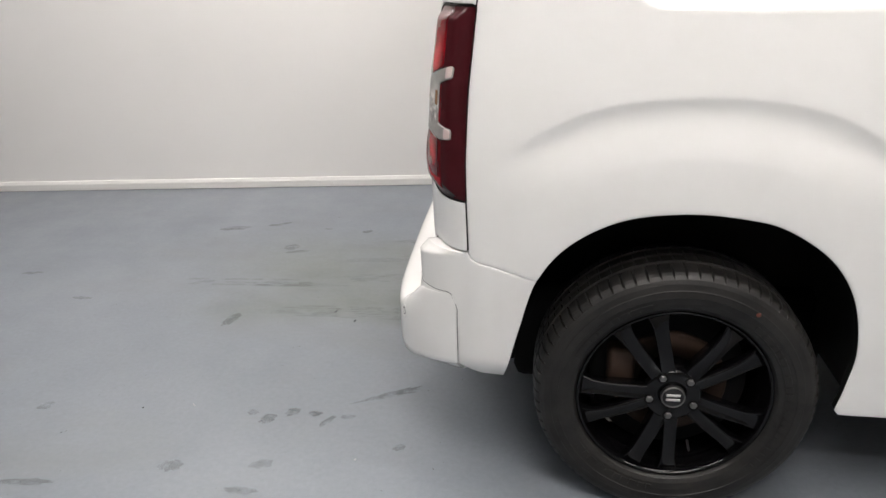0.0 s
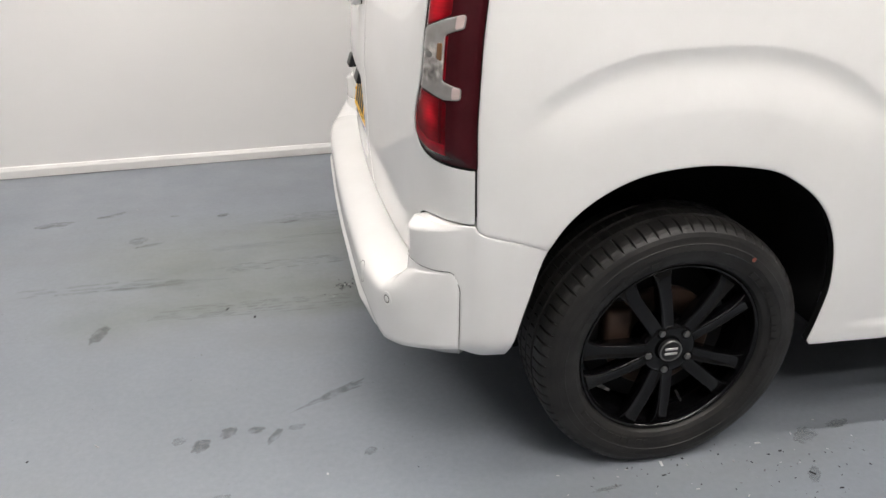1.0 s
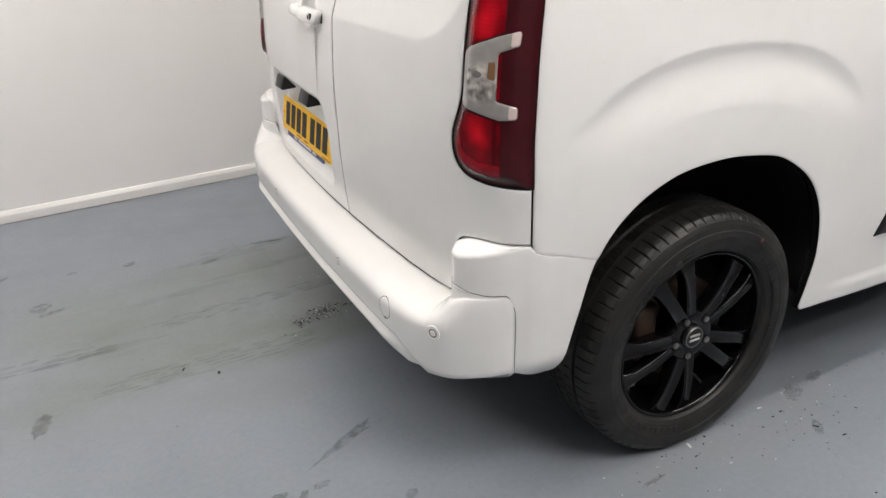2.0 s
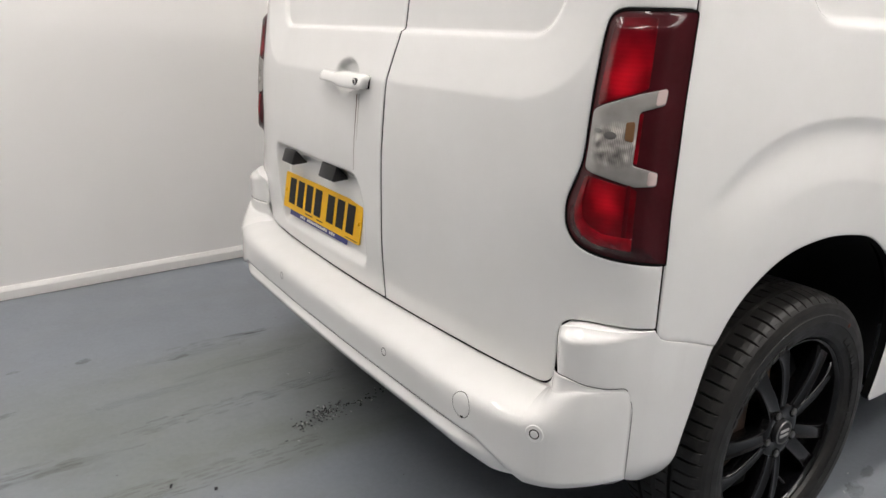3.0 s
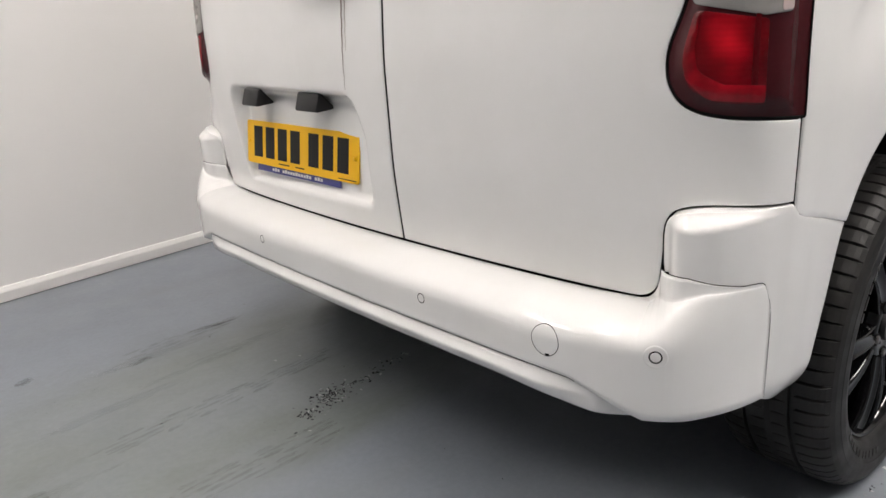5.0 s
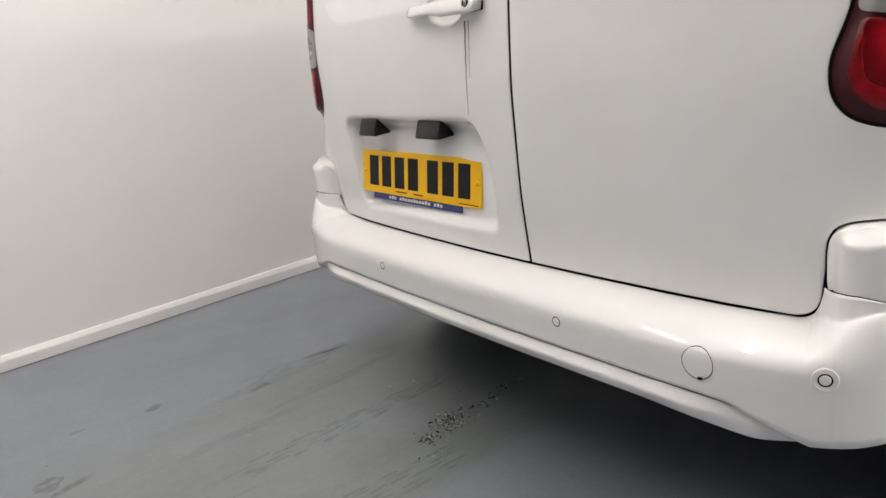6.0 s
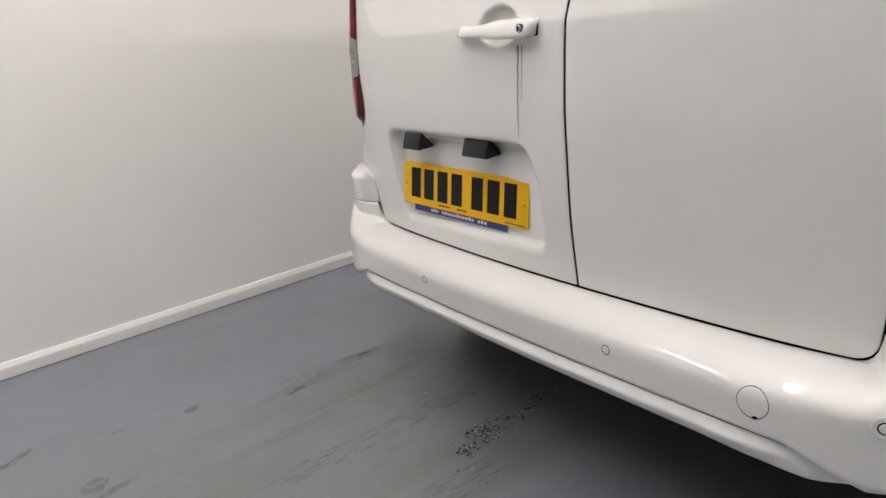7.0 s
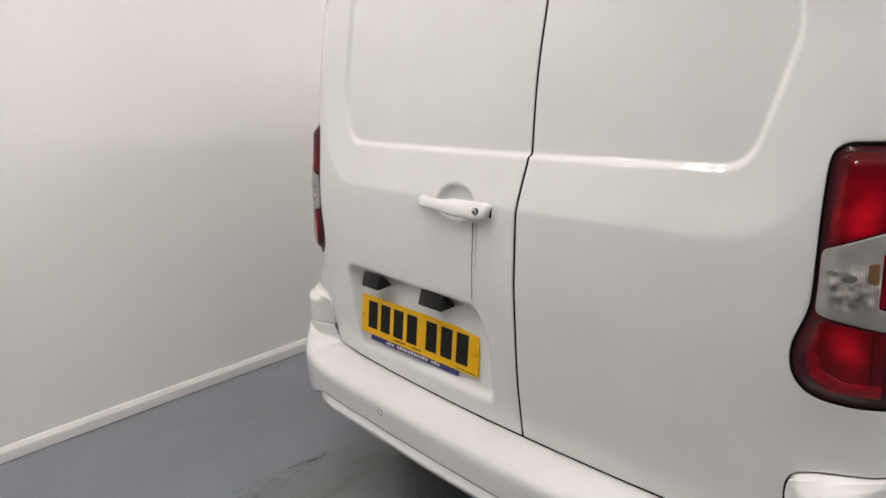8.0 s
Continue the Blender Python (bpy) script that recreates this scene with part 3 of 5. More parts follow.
def lamp_outline(grow=0.0, front=None):
    """The lamp's edge in u and z, moved outwards by grow, at its forward side by front."""
    front = grow if front is None else front
    line = [(0.800, 1.1945), (0.7835, 1.1935), (0.768, 1.1855), (0.7595, 1.165), (0.7535, 1.10), (0.750, 1.03), (0.7465, 0.965), (0.741, 0.935), (0.7315, 0.908), (0.7235, 0.885), (0.7205, 0.860),
            (0.7245, 0.833), (0.740, 0.810), (0.765, 0.797), (0.80, 0.7905), (0.83, 0.7885)]
    p = np.array(curve_through(line, 0.006))
    t = np.gradient(p, axis=0)
    t /= np.linalg.norm(t, axis=1)[:, None]
    p = p + np.stack([t[:, 1], -t[:, 0]], 1) * grow * [0.85, 1.0]
    end = [(U_SEAM - 0.0085 + front * 0.8, 0.7865 - grow, 0.004), (U_SEAM - 0.0085 + front * 0.8, 1.1945 + grow, 0.008)]
    tail = rounded([tuple(p[-1]), *end, tuple(p[0])], 0.006)
    k0 = min(range(len(tail)), key=lambda i: abs(tail[i][0] - p[-1][0]) + abs(tail[i][1] - p[-1][1]))
    k1 = min(range(len(tail)), key=lambda i: abs(tail[i][0] - p[0][0]) + abs(tail[i][1] - p[0][1]))
    mid = tail[k0 + 1:k1] if k1 > k0 else tail[k0 + 1:]
    return [tuple(q) for q in p] + mid


CAP_TOP = [(0.7175, 0.575), (0.7180, 0.618), (0.7225, 0.640), (0.733, 0.654), (0.752, 0.6615), (0.785, 0.666)]


def cap_edge(shift):
    """The line between door and bumper cap, in u and z, from the door's lower corner to the side joint."""
    line = [(u_y(y), z) for y, z in CAP_TOP] + [(U_SEAM - 0.03, 0.667), (U_SEAM - 0.0038, 0.668)]
    line = np.array(curve_through(line, 0.008))
    t = np.gradient(line, axis=0)
    t /= np.linalg.norm(t, axis=1)[:, None]
    return [tuple(q) for q in line + np.stack([-t[:, 1], t[:, 0]], 1) * shift]


def door(name, side, label):
    """side 1: the door on the van's right; -1: the wider one on its left, with the plate's recess."""
    z0 = 0.5125
    edge = cap_edge(0.0036)
    lower = rounded([(0.2, z0), (u_y(0.706), z0, 0.042), edge[2], (0.2, 0.7)], 0.006)
    corner = [q for q in lower if q[0] > u_y(0.66) and q[1] < edge[2][1] - 0.002 and q[1] < 0.60]
    corner.sort(key=lambda q: q[0] + q[1] * 3)
    top = (U_SEAM - 0.0038, 1.81)
    if side > 0:
        inner = [(-(y) + GAPW, z) for y, z in seam]
        inner[0] = (inner[0][0], z0)
        outer = dense([inner[0], *corner, *edge[2:], top], 0.008, False) + dense(inner[::-1], 0.008, False)[:-1]
        relief = right_relief
        hole = lamp_outline(0.0046, 0.0064)
    else:
        inner = [(-(y) - GAPW, z) for y, z in seam]
        inner[0] = (inner[0][0], z0)
        flip = lambda l: [(-a, z) for a, z in l]
        outer = dense([inner[0], *flip([*corner, *edge[2:], top])], 0.008, False) + dense(inner[::-1], 0.008, False)[:-1]
        relief = left_relief
        hole = flip(lamp_outline(0.0046, 0.0064))
    lo, hi = min(q[0] for q in outer), max(q[0] for q in outer)
    xs = np.arange(lo, hi, 0.005)
    zs = np.r_[np.arange(0.50, 1.0, 0.007), np.arange(1.0, 1.42, 0.0045), np.arange(1.42, 1.81, 0.02)]
    return panel(name, outer, surface(relief), PAINT, van, holes=[hole], region=(xs, zs), rim=0.02, label=label)


door("rear_door", 1, "white rear door with pressed window panel")
left_door = door("rear_door", -1, "white rear door with handle and plate recess")


def roof():
    us = np.linspace(-KNOT[-1], KNOT[-1], 240)[:-1]
    a = plain(np.stack([np.abs(us), np.full(len(us), 1.808)], 1))
    a[us < 0, 1] *= -1
    n = len(us)
    c = a.mean(0)
    rings, faces = [a], []
    for k, lift in ((0.8, 0.014), (0.5, 0.024), (0.2, 0.028)):
        r = c + (a - c) * [k, k, 0]
        r[:, 2] = 1.808 + lift
        rings.append(r)
    for k in range(3):
        faces += [(k * n + i, k * n + (i + 1) % n, (k + 1) * n + (i + 1) % n, (k + 1) * n + i) for i in range(n)]
    faces.append(tuple(3 * n + i for i in range(n)))
    mesh_part("roof", np.concatenate(rings), faces, PAINT, van)


roof()


def inner_shell():
    """The dark body behind the joints."""
    us = np.r_[-np.linspace(0, KNOT[-1], 160)[::-1], np.linspace(0, KNOT[-1], 160)[1:]]
    zs = np.linspace(0.44, 1.79, 28)
    g = np.stack(np.meshgrid(us, zs), -1).reshape(-1, 2)
    x = np.interp(np.abs(g[:, 0]), KNOT[7:], np.r_[-0.48, P_X[8:]])
    pos, nor = surface()(g)
    pos = pos - nor * 0.047
    n = len(us)
    faces = []
    for j in range(len(zs) - 1):
        for i in range(n - 1):
            q = (j * n + i, j * n + i + 1, (j + 1) * n + i + 1, (j + 1) * n + i)
            low = zs[j] < 0.86
            xm = x[q[0]]
            if low and (abs(xm) < 0.46 or abs(xm - 2.785) < 0.46) and abs(us[i]) > KNOT[7]:
                continue
            faces.append(q)
    mesh_part("inner_body", pos, faces, GAP, van, "black inner body behind the joints")
    part("underbody", box_bm(-0.58, -0.45, -0.72, 0.72, 0.325, 0.46, 0.01), GAP, van, "black underside")
    part("underbody", box_bm(-0.45, -0.36, -0.60, 0.60, 0.225, 0.46, 0.03), GAP, van, "black underside")
    part("underbody", box_bm(-0.38, 0.42, -0.62, 0.62, 0.19, 0.46, 0.03), GAP, van, "black underside")
    part("underbody", box_bm(0.42, 2.34, -0.66, 0.66, 0.29, 0.46, 0.03), GAP, van, "black underside")
    part("underbody", box_bm(2.34, 3.45, -0.62, 0.62, 0.19, 0.46, 0.03), GAP, van, "black underside")


inner_shell()


def wheel_well(xc, mirror):
    """A moulded liner over the wheel, open to the side and below."""
    line = [(xc + x * 1.03, 0.33 + (z - 0.33) * 1.04) for x, z in curve_through([(-0.385, 0.39), *ARCH[2:-1], (0.375, 0.33)], 0.03)]
    ys = [-0.862, -0.84, -0.80, -0.70, -0.55]
    verts, faces, n = [], [], len(line)
    for k, y in enumerate(ys):
        s = 0.985 if k == 0 else 1.0
        verts += [(xc + (x - xc) * s, -y if mirror else y, z - (0.012 if k == 0 else 0) + 0.004 * math.sin(9 * y + 20 * x)) for x, z in line]
    for k in range(len(ys) - 1):
        faces += [(k * n + i, k * n + i + 1, (k + 1) * n + i + 1, (k + 1) * n + i) for i in range(n - 1)]
    faces.append(tuple((len(ys) - 1) * n + i for i in range(n)))
    mesh_part("wheel_arch_liner", verts, faces, LINER, van, "black moulded plastic wheel arch liner")


for xc in (0.0, 2.785):
    for mirror in (False, True):
        wheel_well(xc, mirror)

# ---- bumper ----
B_PLAN = [(0.0, -0.7025), (0.15, -0.702), (0.30, -0.699), (0.45, -0.6955), (0.585, -0.690), (0.68, -0.678), (0.735, -0.6635), (0.782, -0.638), (0.8145, -0.603),
          (0.8370, -0.565), (0.8490, -0.530), (0.8550, -0.506)]
b_line = np.array(curve_through(B_PLAN, 0.012))
b_arc = np.r_[0, np.cumsum(np.linalg.norm(np.diff(b_line, axis=0), axis=1))]
B_END = b_arc[-1]


def b_at(w):
    """Outermost place and outward direction of the bumper, by the length w from its middle."""
    a = np.abs(w)
    y, x = np.interp(a, b_arc, b_line[:, 0]), np.interp(a, b_arc, b_line[:, 1])
    e = 0.015
    ty = np.interp(a + e, b_arc, b_line[:, 0]) - np.interp(np.abs(a - e), b_arc, b_line[:, 0]) * np.where(a < e, -1, 1)
    tx = np.interp(a + e, b_arc, b_line[:, 1]) - np.interp(np.abs(a - e), b_arc, b_line[:, 1])
    l = np.hypot(tx, ty)
    nx, ny = -ty / l, tx / l
    s = np.sign(w) + (w == 0)
    return x, -y * s, nx, -ny * s, y


def w_y(y):
    return float(np.interp(y, b_line[:, 0], b_arc))


def bumper_point(w, v):
    """v 0..1: from the inner edge of the ledge down to the shoulder; 1..2: the face; 2..3: the roll below."""
    x, y, nx, ny, ay = b_at(w)
    a = np.abs(w)
    deep = np.interp(ay, [0, 0.30, 0.45, 0.60, 0.69, 0.72, 0.745, 0.757, 0.762, 0.770, 0.78, 0.79, 0.82, 0.85], [0.0995, 0.103, 0.107, 0.113, 0.1145, 0.112, 0.105, 0.095, 0.086, 0.066, 0.050, 0.039, 0.014, 0.002])
    ztop = np.interp(ay, [0, 0.60, 0.705, 0.728, 0.742, 0.7515, 0.757, 0.7605, 0.78, 0.80, 0.84], [0.505, 0.505, 0.5065, 0.5105, 0.5185, 0.531, 0.5475, 0.566, 0.571, 0.572, 0.561])
    ztop = ztop - 0.05 * np.clip((a - (B_END - 0.03)) / 0.03, 0, 1) ** 3
    zsh = np.interp(ay, [0, 0.6, 0.75, 0.86], [0.446, 0.448, 0.462, 0.47])
    zc = np.interp(ay, [0, 0.58, 0.63, 0.70, 0.745, 0.80, 0.86], [0.4015, 0.4015, 0.3995, 0.376, 0.358, 0.362, 0.374])
    zb = np.interp(ay, [0, 0.63, 0.72, 0.76, 0.86], [0.3985, 0.3970, 0.336, 0.326, 0.338])
    roll = np.interp(ay, [0, 0.60, 0.72, 0.80, 0.86], [0.0035, 0.0035, 0.030, 0.042, 0.022])
    t1, t2, t3 = np.clip(v, 0, 1), np.clip(v - 1, 0, 1), np.clip(v - 2, 0, 1)
    # a short upright at the raised corner, then the rounded ledge
    zled = np.interp(ay, [0, 0.735, 0.765, 0.79, 0.815, 0.84], [0.505, 0.506, 0.524, 0.536, 0.552, 0.555])
    zled = np.minimum(zled, ztop)
    up = np.clip(t1 / 0.3, 0, 1)
    th = np.clip((t1 - 0.3) / 0.7, 0, 1) * math.pi / 2
    soft = sstep(0.74, 0.80, ay)
    inner = deep * (0.97 - 0.10 * soft)
    d = np.where(t1 < 0.3, deep + (inner - deep) * up ** 1.6, inner * (1 - np.sin(th) ** (0.95 + 0.15 * soft)))
    z = np.where(t1 < 0.3, ztop + (zled - ztop) * up ** 0.85, zsh + (zled - zsh) * np.clip(np.cos(th), 0, 1) ** (0.72 + 0.35 * soft))
    z = np.where(v > 1, zsh + (zc - zsh) * t2, z)
    d = np.where(v > 1, 0.0, d)
    th3 = t3 * math.pi / 2
    z = np.where(v > 2, zb + (zc - zb) * np.cos(th3), z)
    d = np.where(v > 2, roll * (1 - np.cos(th3)) + roll * 0.9 * t3 ** 2 * 0.6, d)
    return np.stack([x - nx * d, y - ny * d, z], 1)


def bumper():
    fine = np.linspace(w_y(0.735), w_y(0.78), 40)
    ws = np.unique(np.round(np.r_[np.linspace(-B_END, B_END, 261), fine, -fine], 5))
    vs = np.r_[np.linspace(0, 0.3, 7), np.linspace(0.3, 1, 20)[1:], np.linspace(1, 2, 9)[1:], np.linspace(2, 3, 9)[1:]]
    g = np.stack(np.meshgrid(ws, vs), -1).reshape(-1, 2)
    pos = bumper_point(g[:, 0], g[:, 1])
    n, m = len(ws), len(vs)
    faces = [(j * n + i, (j + 1) * n + i, (j + 1) * n + i + 1, j * n + i + 1) for j in range(m - 1) for i in range(n - 1)]
    # returned edges: under the doors, beneath, and at both ends
    verts = [pos]
    k = len(pos)
    top = pos[:n] + np.array([0.004, 0, -0.02])
    low = pos[(m - 1) * n:] + np.array([0.05, 0, 0.006])
    low[:, 1] *= 0.96
    verts += [top, low]
    faces += [(i, i + 1, k + i + 1, k + i) for i in range(n - 1)]
    b = (m - 1) * n
    faces += [(b + i, k + n + i, k + n + i + 1, b + i + 1) for i in range(n - 1)]
    k += 2 * n
    for col in (0, n - 1):
        rows = [j * n + col for j in range(m)]
        s = -1 if col else 1
        verts.append(pos[rows] + np.array([0.002, 0.012 * (1 if col else -1), 0]))
        for j in range(m - 1):
            q = (rows[j], k + j, k + j + 1, rows[j + 1])
            faces.append(q if s < 0 else q[::-1])
        k += m
    return mesh_part("bumper", np.concatenate(verts), faces, PAINT, van, "white painted rear bumper")


bump = bumper()


def bumper_lip():
    """The valance below the bumper's crease: a sloping upper facet, a ridge, and a face that rolls under; it runs out at both ends."""
    prof = [(0.030, 0.3985), (0.0120, 0.3978), (0.0050, 0.3968), (0.0028, 0.3950), (0.0018, 0.3920), (-0.0020, 0.3850), (-0.0048, 0.3806), (-0.0060, 0.3778), (-0.0056, 0.3745),
            (-0.0030, 0.3690), (0.0005, 0.3625), (0.0045, 0.3570), (0.0110, 0.3535), (0.030, 0.352), (0.10, 0.356)]
    W = w_y(0.735)
    ws = np.linspace(-W, W, 241)
    x, y, nx, ny, ay = b_at(ws)
    end = sstep(0.56, 0.70, ay)
    verts, n = [], len(ws)
    for d, z in prof:
        dd = d * (1 - end) + (0.010 if z > 0.3535 else d) * end + 0.022 * sstep(0.66, 0.735, ay)
        low = min(1.0, (0.3985 - z) / 0.046)
        zz = z - 0.009 * sstep(0.45, 0.70, ay) * low - 0.022 * sstep(0.62, 0.735, ay) * (1 - low)
        verts.append(np.stack([x - nx * dd, y - ny * dd, zz], 1))
    faces = [(j * n + i, (j + 1) * n + i, (j + 1) * n + i + 1, j * n + i + 1) for j in range(len(prof) - 1) for i in range(n - 1)]
    mesh_part("bumper_lip", np.concatenate(verts), faces, PAINT, van, "white lower bumper lip")
    # the dark joint over it
    W = w_y(0.64)
    ws = np.linspace(-W, W, 161)
    x, y, nx, ny, ay = b_at(ws)
    drop = np.interp(ay, [0, 0.58, 0.63, 0.70], [0, 0, 0.0018, 0.025])
    top = np.stack([x - nx * 0.0022, y - ny * 0.0022, 0.3992 - drop], 1)
    foot = np.stack([x - nx * 0.0024, y - ny * 0.0024, 0.3980 - drop], 1)
    n = len(ws)
    mesh_part("joint", np.concatenate([top, foot]), [(i, n + i, n + i + 1, i + 1) for i in range(n - 1)], GAP, bump, smooth=False)


bumper_lip()


def cap_reach():
    """How far the cap stands out at its foot, so that it meets the bumper's upper edge."""
    ws = np.linspace(w_y(0.765), B_END, 60)
    line = bumper_point(ws, np.zeros(60))[:, :2]
    line = np.concatenate([line, [(-0.47, -0.8625), (-0.43, -0.8695), (-0.40, -0.8742), (-0.3, -0.879)]])
    us = np.linspace(u_y(0.715), u_x(-0.40), 40)
    uz = np.stack([us, np.full(40, 0.572)], 1)
    p, n = plain(uz)[:, :2], plain_normal(uz)[:, :2]
    out = []
    for q, m in zip(p, n):
        best = 0.0
        for a, b in zip(line, line[1:]):
            d = b - a
            det = m[0] * -d[1] + m[1] * d[0]
            if abs(det) < 1e-9:
                continue
            r = a - q
            s = (r[0] * -d[1] + r[1] * d[0]) / det
            t = (m[0] * r[1] - m[1] * r[0]) / det
            if -0.02 <= t <= 1.02 and -0.01 < s < 0.12:
                best = s
        out.append(best)
    out = np.array(out)
    good = out > 0
    out = np.interp(us, us[good], out[good])
    foot = np.interp(p[:, 0] + n[:, 0] * out, bumper_point(ws, np.zeros(60))[:, 0], bumper_point(ws, np.zeros(60))[:, 2])
    return us, np.convolve(np.pad(out, 2, mode="edge"), np.ones(5) / 5, mode="valid"), foot


CAP_U, CAP_D, CAP_Z = cap_reach()
_uz = np.stack([CAP_U, np.full(40, 0.50)], 1)
CAP_X = (plain(_uz) + plain_normal(_uz) * CAP_D[:, None])[:, 0]


def cap_relief(u, z):
    a = np.abs(u)
    want = np.interp(a, CAP_U, CAP_D)
    top = np.interp(a, [u_y(0.71), u_y(0.73), u_y(0.785), U_SEAM], [0.660, 0.662, 0.667, 0.669])
    wide = np.interp(a, [u_y(0.71), u_y(0.765), U_SEAM], [0.018, 0.024, 0.004])
    share = 0.40 + 0.58 * np.clip((top - z) / wide, 0, 1) + 0.02 * sstep(0.635, 0.575, z)
    curl = 0.020 * (np.clip(0.398 - z, 0, 1) / 0.055) ** 2
    flush = 0.14 + 0.86 * sstep(u_y(0.7195), u_y(0.744), a)
    return want * share * flush - curl - 0.0004


def cap(mirror):
    edge = cap_edge(-0.0030)
    upper = edge + [(U_SEAM + 0.003, 0.656), (U_SEAM + 0.010, 0.648), (U_SEAM + 0.026, 0.642), (u_x(-0.40), 0.6275)]
    lower = [(u_x(arch_line[i_cut][0]), arch_line[i_cut][1] - 0.0022)] + [(u_x(x), z) for x, z in arch_line[:i_cut]][::-1]
    bottom = [(u_x(-0.412), 0.340), (U_SEAM + 0.030, 0.344), (U_SEAM - 0.004, 0.354)]
    u_end = float(np.interp(-0.5085, CAP_X, CAP_U))
    back = [(u_end + 0.001, 0.366), (u_end + 0.002, 0.40), (u_end + 0.001, 0.47), (u_end - 0.001, 0.508)]
    back += [(u, z - 0.0020) for u, z in zip(CAP_U[::-1], CAP_Z[::-1]) if u_y(0.7255) < u < u_end - 0.004] + [(u_y(0.7213), 0.5610)]
    outer = dense(dense(upper, 0.008, False) + lower + bottom + dense(back, 0.008, False), 0.008)
    panel("bumper_cap", outer, surface(cap_relief, mirror), PAINT, van, grid=0.0042, rim=0.05, roll=0.0016, label="white bumper corner cap", dark=False)


cap(False)
cap(True)


def bumper_joint(s):
    """The thin dark joint along the bumper's upper corner and down its end."""
    top = [(w, 0.0) for w in np.linspace(w_y(0.7610), B_END - 0.001, 60)]
    line = np.array(top + [(B_END - 0.001, v) for v in np.linspace(0.03, 2.25, 50)])
    t = np.gradient(bumper_point(s * line[:, 0], line[:, 1]), axis=0)
    t /= np.linalg.norm(t, axis=1)[:, None]
    p = bumper_point(s * line[:, 0], line[:, 1])
    e = 0.006
    inner = bumper_point(s * np.minimum(line[:, 0], B_END - e), np.maximum(line[:, 1], 0.10))
    side = inner - p
    side -= t * np.sum(side * t, axis=1)[:, None]
    side /= np.linalg.norm(side, axis=1)[:, None]
    n = np.cross(t, side)
    n *= np.sign(np.sum(n * np.array([-1.0, -1.0 * s, 0.6]), axis=1))[:, None]
    wide = 0.0007 * np.interp(np.arange(len(line)), [0, 6, len(line) - 18, len(line) - 1], [0.6, 1, 1, 0.1])[:, None]
    verts = np.concatenate([p - side * wide + n * 0.0010, p + side * wide + n * 0.0010])
    k = len(line)
    mesh_part("joint", verts, [(i, i + 1, k + i + 1, k + i) for i in range(k - 1)], GAP, bump, smooth=False)


bumper_joint(1)
bumper_joint(-1)


# ---- sensors and the towing-eye cover ----
def bumper_frame(w, v):
    p = bumper_point(np.array([w]), np.array([v]))[0]
    e = 0.01
    a = bumper_point(np.array([w + e]), np.array([v]))[0] - bumper_point(np.array([w - e]), np.array([v]))[0]
    b = bumper_point(np.array([w]), np.array([v + 0.03]))[0] - bumper_point(np.array([w]), np.array([v - 0.03]))[0]
    n = Vector(np.cross(b, a)).normalized()
    if n.x > 0:
        n = -n
    return Vector(p), n


def v_for(w, z):
    vs = np.linspace(0.2, 2.6, 240)
    zz = bumper_point(np.full(240, w), vs)[:, 2]
    return float(np.interp(-z, -zz, vs))


def ring_disc(name, w, z, r, groove, mat, label, dish=0.0):
    """A round cap in the bumper inside a thin dark joint, following the bumper's curve."""
    v = v_for(w, z)
    p, n = bumper_frame(w, v)
    side = n.cross(Vector((0, 0, 1))).normalized()
    up = side.cross(n).normalized()

    def on(rr, th, lift):
        q = p + side * (rr * math.cos(th)) + up * (rr * math.sin(th))
        ww = w - (q.y - p.y) / max(0.35, abs(side.y))
        s = bumper_point(np.array([ww]), np.array([v_for(ww, q.z)]))[0]
        t = (Vector(s) - q).dot(n)
        return q + n * (t + lift)

    k = 36
    for nm, r0, r1, m, lift in ((name, 0.0, r - groove, mat, 0.0009), ("joint", r - groove, r, GAP, 0.0005)):
        verts, faces = [], []
        rows = [r0, (r0 + r1) / 2, r1] if nm == "joint" else [r1 * 0.35, r1 * 0.7, r1 * 0.95, r1]
        for j, rr in enumerate(rows):
            low = 0.0003 if (nm != "joint" and j == len(rows) - 1) else 0
            verts += [tuple(on(rr, 2 * math.pi * i / k, lift - low)) for i in range(k)]
        for j in range(len(rows) - 1):
            faces += [(j * k + i, j * k + (i + 1) % k, (j + 1) * k + (i + 1) % k, (j + 1) * k + i) for i in range(k)]
        if nm != "joint":
            faces.append(tuple(range(k))[::-1])
        mesh_part(nm, verts, faces, m, bump, label if nm == name else "")
    if dish:
        rows = [(r, 0.0002), (r + dish * 0.35, 0.0003), (r + dish * 0.75, 0.0012), (r + dish * 0.9, 0.0012), (r + dish, 0.0)]
        verts, faces = [], []
        for rr, lift in rows:
            verts += [tuple(on(rr, 2 * math.pi * i / k, lift)) for i in range(k)]
        for j in range(len(rows) - 1):
            faces += [(j * k + i, j * k + (i + 1) % k, (j + 1) * k + (i + 1) % k, (j + 1) * k + i) for i in range(k)]
        mesh_part("bezel", verts, faces, PAINT, bump, "white dished sensor surround")
    if name == "towing_eye_cover":
        verts = [tuple(on(rr, math.radians(a), 0.0013)) for rr in (r - 0.0045, r + 0.0002) for a in range(-112, -91, 4)]
        mesh_part("pry_notch", verts, [(i, i + 1, i + 7, i + 6) for i in range(5)], GAP, bump, "dark prying notch", smooth=False)


